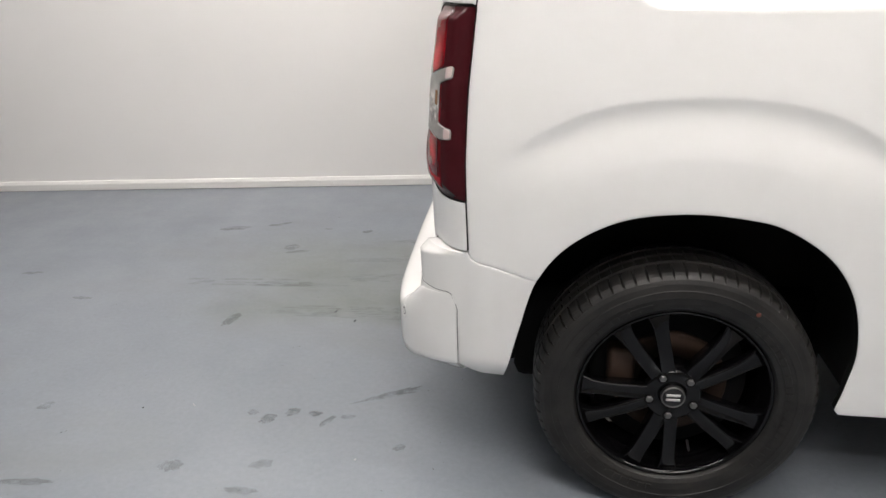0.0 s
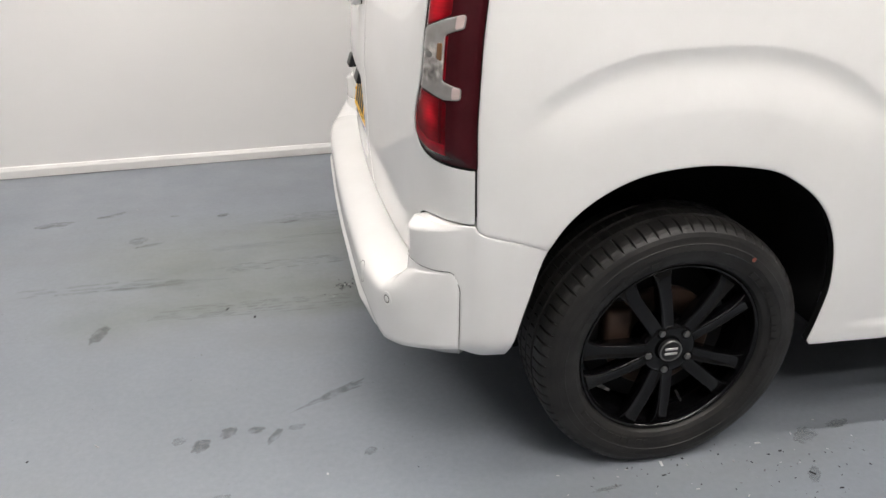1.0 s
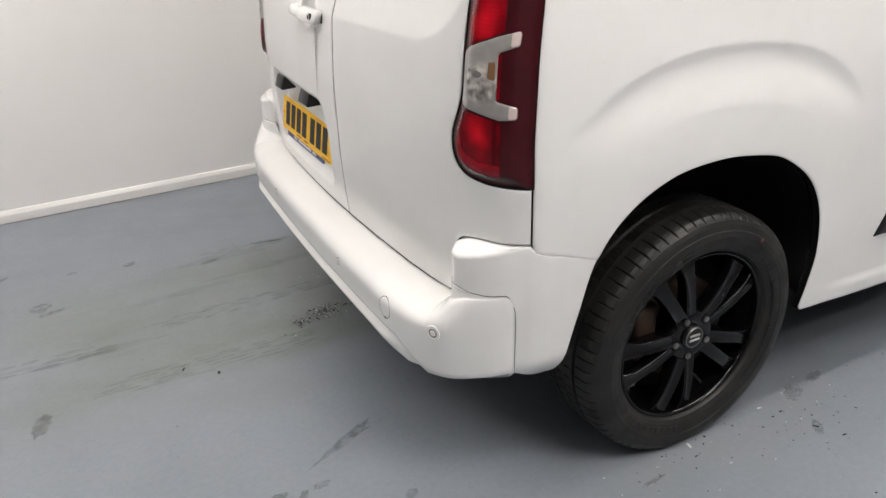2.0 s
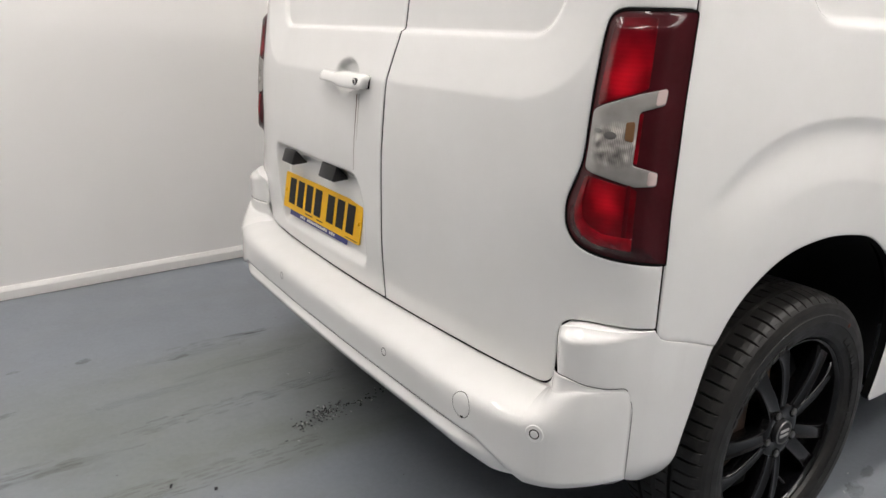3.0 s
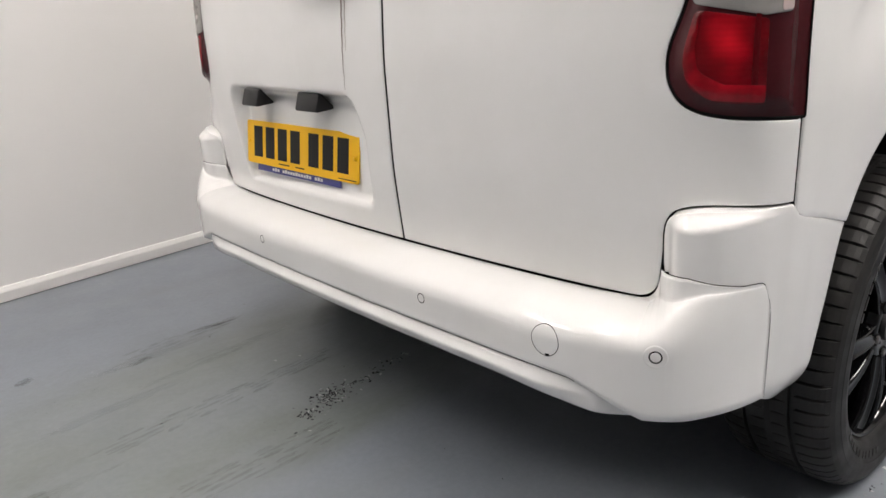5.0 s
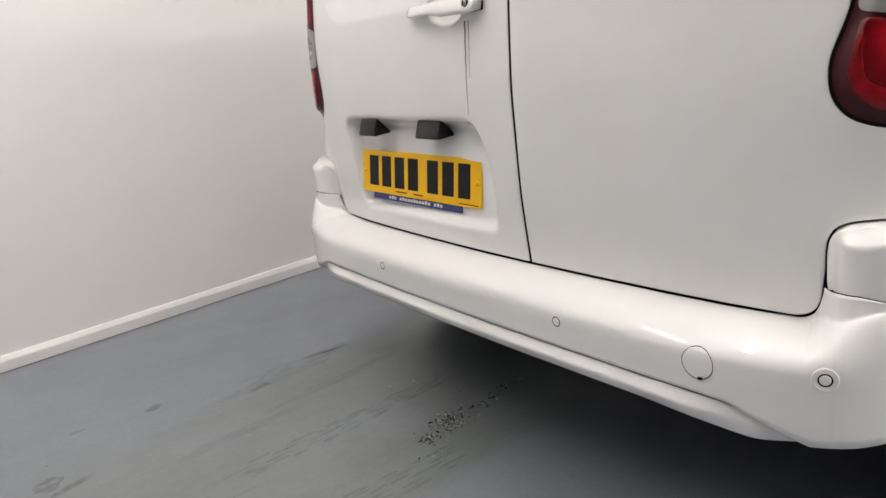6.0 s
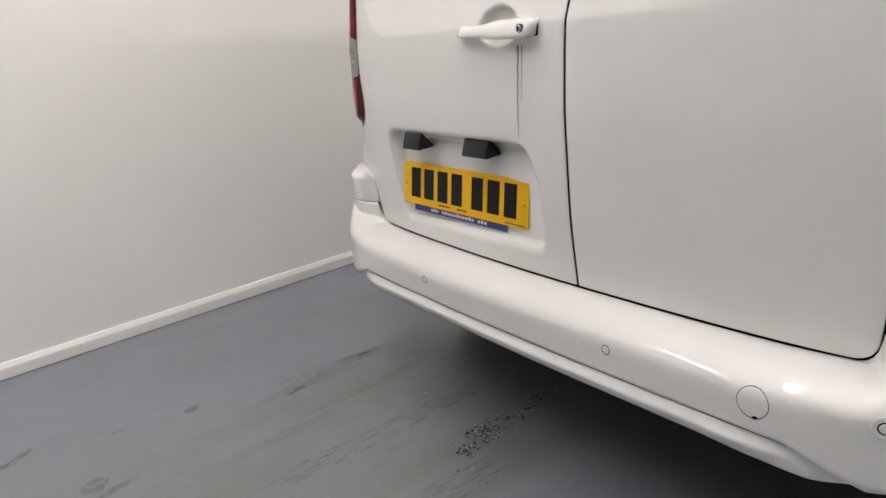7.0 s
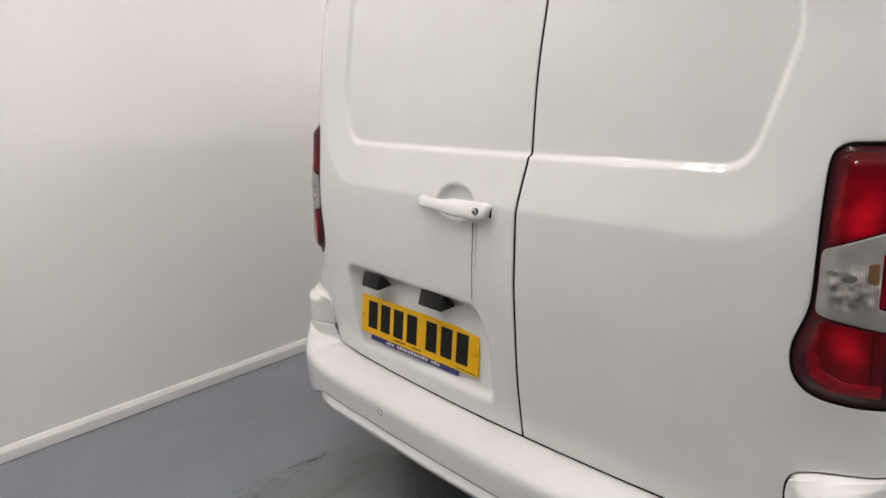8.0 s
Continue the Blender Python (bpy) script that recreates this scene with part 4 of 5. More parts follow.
for y in (-0.30, 0.30):
    ring_disc("parking_sensor", -math.copysign(w_y(abs(y)), y), 0.4495, 0.0098, 0.0017, PAINT, "round white parking sensor")
for s in (1, -1):
    ring_disc("parking_sensor", s * w_y(0.7605), 0.4635, 0.0098, 0.0022, PAINT, "round white parking sensor", 0.0078)
ring_disc("towing_eye_cover", w_y(0.588), 0.4505, 0.0262, 0.0012, PAINT, "round white towing-eye cover")


# ---- tail lamps ----
def tail_lamp(mirror):
    def flat(u, z):
        return np.zeros(len(u)) - 0.006

    def bulge(lift):
        box = lamp_outline(0.0)

        def f(u, z):
            s = away(box, np.stack([u, z], 1))
            return lift + 0.015 * sstep(0.0, 0.034, s) - 0.002
        return f
    out = lamp_outline(-0.0005, 0.0125)
    lamp = panel("tail_light", out, surface(bulge(0.0), mirror), DEEP, van, grid=0.005, rim=0.03, label="red tail light with clear reversing lens")
    up = rounded([(0.786, 1.181, 0.008), (0.7735, 1.170, 0.02), (0.766, 1.08, 0.02), (0.762, 1.043, 0.006), (0.832, 1.069, 0.006), (0.841, 1.075, 0.004), (0.841, 1.181, 0.006)], 0.006)
    low = rounded([(0.757, 0.929, 0.008), (0.752, 0.905, 0.02), (0.742, 0.868, 0.03), (0.752, 0.830, 0.03), (0.786, 0.812, 0.03), (0.842, 0.808, 0.004), (0.842, 0.914, 0.006)], 0.006)
    cee = rounded([(0.7525, 0.939, 0.010), (0.757, 1.036, 0.012), (0.832, 1.0635, 0.02), (0.868, 1.074, 0.004), (0.8665, 1.051, 0.006), (0.832, 1.0385, 0.010),
                   (0.830, 0.952, 0.008), (0.868, 0.943, 0.005), (0.868, 0.9235, 0.004), (0.838, 0.9205, 0.012)], 0.005)
    bar = rounded([(0.8325, 0.958, 0.001), (0.834, 1.034, 0.001), (0.8385, 1.035, 0.001), (0.8370, 0.956, 0.001)], 0.004)
    panel("gasket", lamp_outline(0.0008, 0.0134), surface(bulge(0.0014), mirror), GASKET, lamp, holes=[lamp_outline(-0.0018, 0.0128)], grid=0.004, rim=0.003, roll=0.0006, label="glossy black lamp edge")
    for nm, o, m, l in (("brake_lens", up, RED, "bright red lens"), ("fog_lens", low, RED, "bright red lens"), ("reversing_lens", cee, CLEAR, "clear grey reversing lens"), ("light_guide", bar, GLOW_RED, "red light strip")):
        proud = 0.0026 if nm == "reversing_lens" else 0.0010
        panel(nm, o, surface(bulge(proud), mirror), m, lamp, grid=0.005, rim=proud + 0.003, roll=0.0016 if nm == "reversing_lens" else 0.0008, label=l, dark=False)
    # flat dark ovals laid on for the dark patches behind the lens
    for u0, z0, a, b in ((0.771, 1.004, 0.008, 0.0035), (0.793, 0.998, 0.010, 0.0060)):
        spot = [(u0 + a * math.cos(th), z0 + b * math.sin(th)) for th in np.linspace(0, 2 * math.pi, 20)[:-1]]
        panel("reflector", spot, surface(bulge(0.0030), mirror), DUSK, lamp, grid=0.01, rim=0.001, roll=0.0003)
    amber = rounded([(0.8165, 0.993, 0.003), (0.8165, 1.020, 0.003), (0.8285, 1.022, 0.003), (0.8285, 0.990, 0.003)], 0.004)
    panel("bulb", amber, surface(bulge(0.0034), mirror), AMBER, lamp, grid=0.01, rim=0.002, roll=0.0006, label="dull amber bulb")
    for tip in ([(0.8555, 1.0705, 0.003), (0.8675, 1.0745, 0.003), (0.8660, 1.0525, 0.003), (0.8545, 1.0480, 0.003)], [(0.8560, 0.9455, 0.003), (0.8675, 0.9425, 0.003), (0.8675, 0.9250, 0.003), (0.8555, 0.9235, 0.003)]):
        panel("lens_tip", rounded(tip, 0.004), surface(bulge(0.0042), mirror), TIP, lamp, grid=0.006, rim=0.003, roll=0.0008, label="pale pink lens tip", dark=False)
    guide = rounded([(0.7555, 0.926, 0.003), (0.7450, 0.880, 0.03), (0.7455, 0.846, 0.03), (0.775, 0.815, 0.03), (0.8415, 0.811, 0.003), (0.8415, 0.833, 0.002), (0.795, 0.835, 0.012),
                     (0.7625, 0.852, 0.022), (0.7585, 0.885, 0.02), (0.7650, 0.926, 0.003)], 0.004)
    panel("light_guide", guide, surface(bulge(0.0021), mirror), GLOW_RED, lamp, grid=0.005, rim=0.001, roll=0.0004, label="brighter red light strip")
    for z0, z1 in ((0.8345, 0.921),):
        web = rounded([(0.8265, z0, 0.001), (0.8275, z1, 0.001), (0.8330, z1 + 0.001, 0.001), (0.8325, z0, 0.001)], 0.006)
        panel("lens_web", web, surface(bulge(0.0022), mirror), WEB, lamp, grid=0.01, rim=0.001, roll=0.0004, label="dark red web")


GLOW_RED = make_lens("bright_red_lens", (0.25, 0.0018, 0.008), 0.1)
WEB = material("dark_red_web", (0.085, 0.0015, 0.004), 0.25, coat=0.3, spec=0.15)
DUSK = material("grey_spot", (0.13, 0.125, 0.12), 0.35, coat=0.3)
TIP = material("pale_lens_tip", (0.62, 0.50, 0.48), 0.2, coat=0.5)
tail_lamp(False)
tail_lamp(True)


# ---- plate, lamps over it, handle ----
def skin_point(y, z, lift=0.0, relief=left_relief):
    u = -math.copysign(u_y(y), y)
    p, n = surface(relief)(np.array([[u, z]]))
    return Vector(p[0]) + Vector(n[0]) * lift, Vector(n[0])


def number_plate():
    """Local x along the plate to the van's right, y up it, z outwards."""
    m = Matrix.Translation((-0.5855, 0.268, 0.6560)) @ Matrix(((0, math.sin(radians(8)), -math.cos(radians(8)), 0), (-1, 0, 0, 0), (0, math.cos(radians(8)), math.sin(radians(8)), 0), (0, 0, 0, 1)))
    bm = bmesh.new()
    o = rounded([(-0.254, -0.0555, 0.008), (0.254, -0.0555, 0.008), (0.254, 0.0555, 0.008), (-0.254, 0.0555, 0.008)], 0.1)
    f = bm.faces.new([bm.verts.new((a, b, 0.0)) for a, b in o])
    r = bmesh.ops.extrude_face_region(bm, geom=[f])
    for v in r["geom"]:
        if isinstance(v, bmesh.types.BMVert):
            v.co.z += 0.003
    bmesh.ops.recalc_face_normals(bm, faces=bm.faces[:])
    plate = part("number_plate", bm, YELLOW, van, "yellow number plate with black bars", smooth=False)
    plate.matrix_basis = m

    def bar(x0, x1, y0, y1, z0, z1, mat, name):
        ob = part(name, box_bm(x0, x1, y0, y1, z0, z1), mat, plate, smooth=False)
        return ob
    x = -0.219
    for i in range(7):
        bar(x + 0.002, x + 0.046, -0.037, 0.042, 0.003, 0.0036, INK, "black_bar")
        x += 0.061 if i != 3 else 0.083
    bar(-0.09, -0.04, -0.0475, -0.0445, 0.003, 0.0035, INK, "small_print_bar")
    bar(-0.01, 0.03, -0.0475, -0.0445, 0.003, 0.0035, INK, "small_print_bar")
    bar(0.175, 0.245, -0.0505, -0.0485, 0.003, 0.0035, INK, "small_print_bar")
    for sx in (-0.241, 0.241):
        b = bmesh.new()
        bmesh.ops.create_cone(b, cap_ends=True, segments=14, radius1=0.0062, radius2=0.0045, depth=0.004, matrix=Matrix.Translation((sx, 0.0, 0.005)))
        part("screw_cap", b, YELLOW, plate)
    bar(-0.205, 0.180, -0.0725, -0.050, -0.003, -0.0005, BLUE, "advertising_strip")
    for k in range(19):
        if k not in (3, 15):
            bar(-0.128 + 0.0125 * k, -0.1195 + 0.0125 * k, -0.0675, -0.0608 + (0.0016 if k % 4 == 1 else 0), -0.0005, 0.0003, WHITE_INK, "white_bar")


number_plate()


def plate_lamp(y0, y1):
    """A black wedge-shaped fitting with a sloping front under the recess's upper edge."""
    prof = [(0.000, 0.799), (-0.006, 0.795), (-0.0175, 0.760), (-0.0135, 0.756), (0.030, 0.759), (0.034, 0.762)]
    bm = bmesh.new()
    rows = []
    for y in (y0, y1):
        rows.append([bm.verts.new((-0.6065 + d, y, z)) for d, z in prof])
    q = len(prof)
    for a, b in zip(rows, rows[1:]):
        for i in range(q):
            bm.faces.new((a[i], a[(i + 1) % q], b[(i + 1) % q], b[i]))
    bm.faces.new(rows[0])
    bm.faces.new(rows[-1][::-1])
    bmesh.ops.recalc_face_normals(bm, faces=bm.faces[:])
    bmesh.ops.bevel(bm, geom=bm.edges[:], offset=0.0018, segments=2, affect="EDGES", profile=0.5)
    part("plate_light", bm, PLASTIC, van, "black plastic plate light")


plate_lamp(0.455, 0.380)
plate_lamp(0.197, 0.109)


def door_handle():
    """A bowed grip bar over a finger bowl, with a lock at the end by the joint."""
    ys = np.linspace(0.172, -0.076, 34)
    verts, faces, k = [], [], 16
    for y in ys:
        base, n = skin_point(y, 1.033, 0.0, right_relief)
        t = (y + 0.076) / 0.248
        near = sstep(0.62, 0.40, t)
        half = 0.0120 + 0.0065 * near
        half *= math.sqrt(max(0.3, 1 - max(0, (t - 0.95) / 0.05) ** 2)) * math.sqrt(max(0.70, 1 - max(0, (0.06 - t) / 0.06) ** 2))
        out = 0.008 + 0.012 * math.sin(min(1, max(0, t)) * math.pi) ** 0.5 * (1 - 0.2 * near)
        out *= sstep(1.0, 0.90, t) * 0.55 + 0.45
        deep = 0.008 + 0.005 * near
        for i in range(k):
            th = 2 * math.pi * i / k
            a = math.copysign(abs(math.cos(th)) ** 0.75, math.cos(th))
            b = math.copysign(abs(math.sin(th)) ** 0.75, math.sin(th))
            verts.append((base.x - out + deep * a + 0.42 * half * b, y - 0.20 * half * b * float(sstep(0.12, 0.0, t)), 1.033 - 0.004 * (1 - t) + half * b))
    n = len(ys)
    faces = [(j * k + i, j * k + (i + 1) % k, (j + 1) * k + (i + 1) % k, (j + 1) * k + i) for j in range(n - 1) for i in range(k)]
    faces += [tuple(range(k))[::-1], tuple((n - 1) * k + i for i in range(k))]
    h = mesh_part("door_handle", verts, faces, PAINT, van, "white pull handle with a lock")
    for y, w in ((-0.0565, 0.0430), (0.158, 0.020)):
        base = skin_point(y, 1.031, 0.0, right_relief)[0]
        part("handle_base", box_bm(base.x - (0.004 if y < 0 else 0.012), base.x + 0.010, y - w / 2, y + w / 2, 1.0122 if y < 0 else 1.022, 1.0450 if y < 0 else 1.043, 0.005), GASKET if y < 0 else PAINT, h)
    base = skin_point(-0.053, 1.030, 0.0, right_relief)[0]
    x = base.x - 0.0245
    for nm, r, d, m in (("lock_ring", 0.0086, 0.0060, PLASTIC), ("lock_barrel", 0.0072, 0.0072, SILVER)):
        bm = bmesh.new()
        bmesh.ops.create_cone(bm, cap_ends=True, segments=24, radius1=r, radius2=r, depth=d, matrix=Matrix.Translation((x - 0.0008, -0.053, 1.030)) @ Matrix.Rotation(math.pi / 2, 4, "Y"))
        part(nm, bm, m, h)
    part("key_slot", box_bm(x - 0.0072, x - 0.005, -0.054, -0.052, 1.0255, 1.0345), GAP, h, smooth=False)


door_handle()


def drip():
    """Two dried runs of dirty water below the lock, the darker one longer."""
    zs = np.linspace(0.998, 0.81, 40)
    for nm, y0, wide, stop, mat, label in (("drip_stain", -0.019, 0.0023, 40, RUN, "dark brown drip stain"), ("drip_trace", -0.0305, 0.0013, 24, STAIN, "grey-brown drip trace")):
        verts = []
        for i, z in enumerate(zs[:stop]):
            y = y0 + 0.012 * (0.995 - z) / 0.2 + 0.0006 * math.sin(i * 0.9)
            w = wide * (1 - i / (stop + 2)) + 0.0004
            for s in (-1, 1):
                verts.append(skin_point(y + s * w, z, 0.0006)[0])
        faces = [(2 * i, 2 * i + 1, 2 * i + 3, 2 * i + 2) for i in range(stop - 1)]
        mesh_part(nm, verts, faces, mat, left_door, label)


drip()


def side_strip():
    """The black rubbing strip on the side, with a pointed rear end."""
    xs = np.linspace(0.590, 2.30, 60)
    verts, faces = [], []
    for x in xs:
        t = min(1, (x - 0.590) / 0.07)
        half = (0.004 + 0.075 * math.sqrt(1 - (1 - t) ** 2)) / 2
        zc = 0.462 + 0.004 * t + half
        for dz, lift in ((-1, 0.0), (-0.9, 0.010), (0.9, 0.012), (1, 0.0)):
            p, n = surface(side_relief)(np.array([[u_x(x), zc + dz * half]]))
            verts.append(tuple(p[0] + n[0] * (lift * t + 0.001)))
    k = 4
    faces = [(i * k + j, (i + 1) * k + j, (i + 1) * k + j + 1, i * k + j + 1) for i in range(len(xs) - 1) for j in range(3)]
    faces.append((0, 1, 2, 3))
    mesh_part("rubbing_strip", verts, faces, PLASTIC, van, "black plastic rubbing strip")


side_strip()


def widen_left():
    """The left rear corner stands out a little more squarely than the right one."""
    for ob in [van, *van.children_recursive]:
        if ob.type == "MESH":
            for v in ob.data.vertices:
                if v.co.y > 0.70:
                    v.co.y += 0.028 * float(sstep(0.715, 0.805, v.co.y)) * (1 - float(sstep(0.68, 0.78, v.co.z)))


widen_left()


# ---- wheels ----
def lathe(prof, segments=96, closed=False):
    """Rings round the axle (local y); profile of (radius, y)."""
    verts, faces, k = [], [], len(prof)
    for i in range(segments):
        th = 2 * math.pi * i / segments
        verts += [(r * math.cos(th), y, r * math.sin(th)) for r, y in prof]
    for i in range(segments):
        j = (i + 1) % segments
        for q in range(k if closed else k - 1):
            faces.append((i * k + q, i * k + (q + 1) % k, j * k + (q + 1) % k, j * k + q))
    return verts, faces


def tyre_mesh(parent):
    """Outer side at -y. Three grooves round it, cuts across the shoulders, ridges on the sidewall."""
    seg = 720
    prof = [(0.2135, -0.082), (0.222, -0.0945), (0.232, -0.1005), (0.246, -0.1045), (0.262, -0.1070), (0.263, -0.1082), (0.280, -0.1072), (0.281, -0.1062), (0.296, -0.1030),
            (0.306, -0.0985), (0.3135, -0.0920), (0.3185, -0.0845), (0.3220, -0.0740), (0.3240, -0.0620), (0.3248, -0.0500), (0.3250, -0.0450),
            (0.3180, -0.0435), (0.3180, -0.0365), (0.3255, -0.0350), (0.326, -0.0100), (0.326, -0.0050), (0.3185, -0.0038), (0.3185, 0.0038), (0.326, 0.0050)]
    prof = [(0.223 + (r - 0.2135) * 0.922, y * 1.02) for r, y in prof]
    full = prof + [(r, -y) for r, y in prof[::-1][1:]]
    verts, faces = lathe(full, seg)
    k = len(full)
    out = []
    for i in range(seg):
        for q in range(k):
            x, y, z = verts[i * k + q]
            r = full[q][0]
            a = abs(y)
            cut = 0.0
            if 0.048 < a < 0.0965 and r > 0.312 and (i + (5 if y > 0 else 0)) % 10 == 0:
                cut = 0.0065 * min(1, (0.0975 - a) / 0.006)
            elif 0.006 < a < 0.035 and r > 0.322 and (i + 3) % 10 == 0:
                cut = 0.004
            s = (r - cut) / r
            z2 = z * s
            press = max(0.0, -z2 - 0.300)
            z2 += press * press / (press + 0.012) * 0.83 if press > 0 else 0
            z2 = max(z2, -0.3150)
            out.append((x * s, y * (1 + 0.05 * max(0, -z - 0.24) / 0.09), z2))
    tyre = mesh_part("tyre", out, faces, RUBBER, parent, "black road tyre with cut tread", smooth=False)
    rng = random.Random(4)
    a = 0.0
    while a < 355:
        wide, gap = rng.uniform(2.5, 5.5), rng.uniform(1.0, 1.8)
        if int(a / 52) % 2 == 0:
            v, f = [], []
            for q in range(5):
                th = math.radians(a + wide * q / 4)
                v += [(r * math.cos(th), y, r * math.sin(th)) for r, y in ((0.2445, -0.1062), (0.2450, -0.1078), (0.2580, -0.1098), (0.2585, -0.1084))]
            for q in range(4):
                f += [(4 * q + e, 4 * q + 4 + e, 4 * q + 5 + e, 4 * q + 1 + e) for e in range(3)]
            f += [(0, 1, 2, 3), (19, 18, 17, 16)]
            mesh_part("raised_mark", v, f, RUBBER, tyre, smooth=False)
        a += wide + gap
    return tyre


def spoke(a0, lean):
    """One arm of a twin spoke, swept from the hub to the rim; a0 its angle at the hub, lean the angle that it gains."""
    bm = bmesh.new()
    rows = []
    sect = ((-1.0, 0.036), (-0.99, 0.014), (-0.95, 0.0045), (-0.88, 0.0018), (-0.80, 0.0024), (-0.62, 0.0046), (0.0, 0.0058), (0.62, 0.0046), (0.80, 0.0024), (0.88, 0.0018), (0.95, 0.0045), (0.99, 0.014), (1.0, 0.036))
    for i in range(19):
        t = i / 18
        r = 0.042 + t * 0.176
        th = a0 + lean * t ** 0.8
        half = 0.0138 + 0.0035 * (1 - t) ** 2 + 0.0034 * t + 0.0105 * max(0.0, (t - 0.70) / 0.30) ** 2
        top = -0.0835 - 0.0085 * math.sin(t * math.pi * 0.95) + 0.004 * max(0.0, (t - 0.8) / 0.2) ** 2
        c = Vector((math.cos(th) * r, 0, math.sin(th) * r))
        s = Vector((-math.sin(th), 0, math.cos(th)))
        row = []
        for e, h in sect:
            y = top + h * (1.0 - 0.45 * t ** 3) - 0.0022 * e * (1 if lean > 0 else -1)
            p = c + s * (e * half)
            row.append(bm.verts.new((p.x, y, p.z)))
        rows.append(row)
    k = len(sect)
    for a, b in zip(rows, rows[1:]):
        for j in range(k - 1):
            bm.faces.new((a[j], a[j + 1], b[j + 1], b[j]))
        bm.faces.new((a[k - 1], a[0], b[0], b[k - 1]))
    bm.faces.new(rows[0])
    bm.faces.new(rows[-1][::-1])
    bmesh.ops.recalc_face_normals(bm, faces=bm.faces[:])
    return bm


def make_wheel(parent):
    barrel = [(1.03 * r, y) for r, y in [(0.2135, -0.083), (0.2180, -0.0880), (0.2172, -0.0905), (0.2140, -0.0912), (0.2110, -0.0885), (0.2085, -0.0830), (0.2070, -0.0740), (0.2050, -0.0600), (0.1990, -0.045), (0.193, -0.030), (0.190, 0.02), (0.192, 0.07), (0.2035, 0.085), (0.217, 0.090)]]
    v, f = lathe(barrel, 96)
    rim = mesh_part("wheel", v, [q[::-1] for q in f], ALLOY, parent, "gloss black twin-spoke alloy wheel")
    tyre_mesh(rim)
    for i in range(5):
        mid = radians(43 + 72 * i)
        for s in (-1, 1):
            part("spoke", spoke(mid + s * 0.215, s * -0.005), ALLOY, rim)
    v, f = lathe([(0.0, -0.080), (0.030, -0.080), (0.034, -0.083), (0.058, -0.084), (0.066, -0.080), (0.070, -0.060), (0.072, -0.02), (0.0, -0.02)], 60)
    mesh_part("hub", v, f, ALLOY, rim)
    v, f = lathe([(0.0, -0.0915), (0.022, -0.0910), (0.0275, -0.0895), (0.0285, -0.086), (0.0285, -0.078)], 48)
    mesh_part("centre_cap", v, f, PLASTIC, rim, "black centre cap")
    v, f = lathe([(0.0245, -0.0908), (0.0255, -0.0918), (0.0275, -0.0912), (0.0280, -0.0895)], 48)
    mesh_part("cap_ring", v, f, STEEL, rim, "thin grey metal ring")
    for dz in (0.006, -0.006):
        part("cap_badge", box_bm(-0.016, 0.016, -0.0930, -0.0905, dz - 0.0032, dz + 0.0032, 0.001), SILVER, rim, "plain silver bar badge")
    for i in range(5):
        th = radians(47 + 72 * i)
        c = (0.054 * math.cos(th), 0.054 * math.sin(th))
        v, f = lathe([(0.0, -0.088), (0.0065, -0.088), (0.0085, -0.0865), (0.0085, -0.078)], 6)
        b = mesh_part("wheel_bolt", v, f, STEEL, rim, "grey steel bolt", smooth=False)
        b.location = (c[0], -0.001, c[1])
        v, f = lathe([(0.0105, -0.0846), (0.0125, -0.0852), (0.0130, -0.0838)], 20)
        p = mesh_part("bolt_seat", v, f, GAP, rim)
        p.location = (c[0], 0, c[1])
    v, f = lathe([(0.0, -0.012), (0.075, -0.012), (0.078, -0.024), (0.128, -0.026), (0.134, -0.024), (0.134, -0.006), (0.0, -0.006)], 60)
    mesh_part("brake_disc", v, f, RUST, rim, "rusty brake disc")
    part("brake_caliper", box_bm(-0.150, -0.085, -0.050, 0.02, -0.02, 0.10, 0.012), RUST, rim, "grey-brown brake caliper")
    v, f = lathe([(0.0, -0.008), (0.182, -0.008), (0.186, 0.03)], 48)
    mesh_part("backing_plate", v, f, LINER, rim)
    v, f = lathe([(0.0, 0.0), (0.0022, 0.0), (0.003, 0.006), (0.003, 0.03), (0.0, 0.03)], 10)
    p = mesh_part("valve", v, f, PLASTIC, rim)
    p.location = (0.05, -0.088, -0.150)
    p.rotation_euler = (radians(20), 0, 0)
    v, f = lathe([(0.0, -0.0010), (0.004, -0.0008), (0.0055, 0.0)], 14)
    p = mesh_part("paint_dot", v, f, DOT, rim, "small red paint dot")
    p.location = (0.155, -0.1105, 0.233)
    return rim


HUB_Z = 0.3160
wheel = make_wheel(van)
wheel.location = (0.0, -0.783, HUB_Z)
for x, side in ((2.785, 0), (0.0, 1), (2.785, 1)):
    w = copy_thing(wheel, pose(x, 0.783 if side else -0.783, HUB_Z, 0, 0, 180 * side))


# ---- marks and litter on the floor ----
def smear(x, y, length, width, turn, seed, name="scuff_mark", label="dark scuff on the painted floor", taper=0.0, mat=SCUFF):
    rng = random.Random(seed)
    n = 26
    verts = [(0, 0, 0)]
    for i in range(n):
        th = 2 * math.pi * i / n
        r = rng.uniform(0.72, 1.12)
        px, py = math.cos(th) * length / 2 * r, math.sin(th) * width / 2 * r
        if taper:
            py *= 0.5 + 0.5 * taper * px / (length / 2)
        verts.append((px, py, 0))
    faces = [(0, 1 + i, 1 + (i + 1) % n) for i in range(n)]
    ob = mesh_part(name, verts, faces, mat, None, label, smooth=False)
    ob.matrix_world = pose(x, y, 0.0012 + 0.0001 * (seed % 7), 0, 0, turn)
    return tagged(ob, category="floor stain", group="scuffs on the floor")


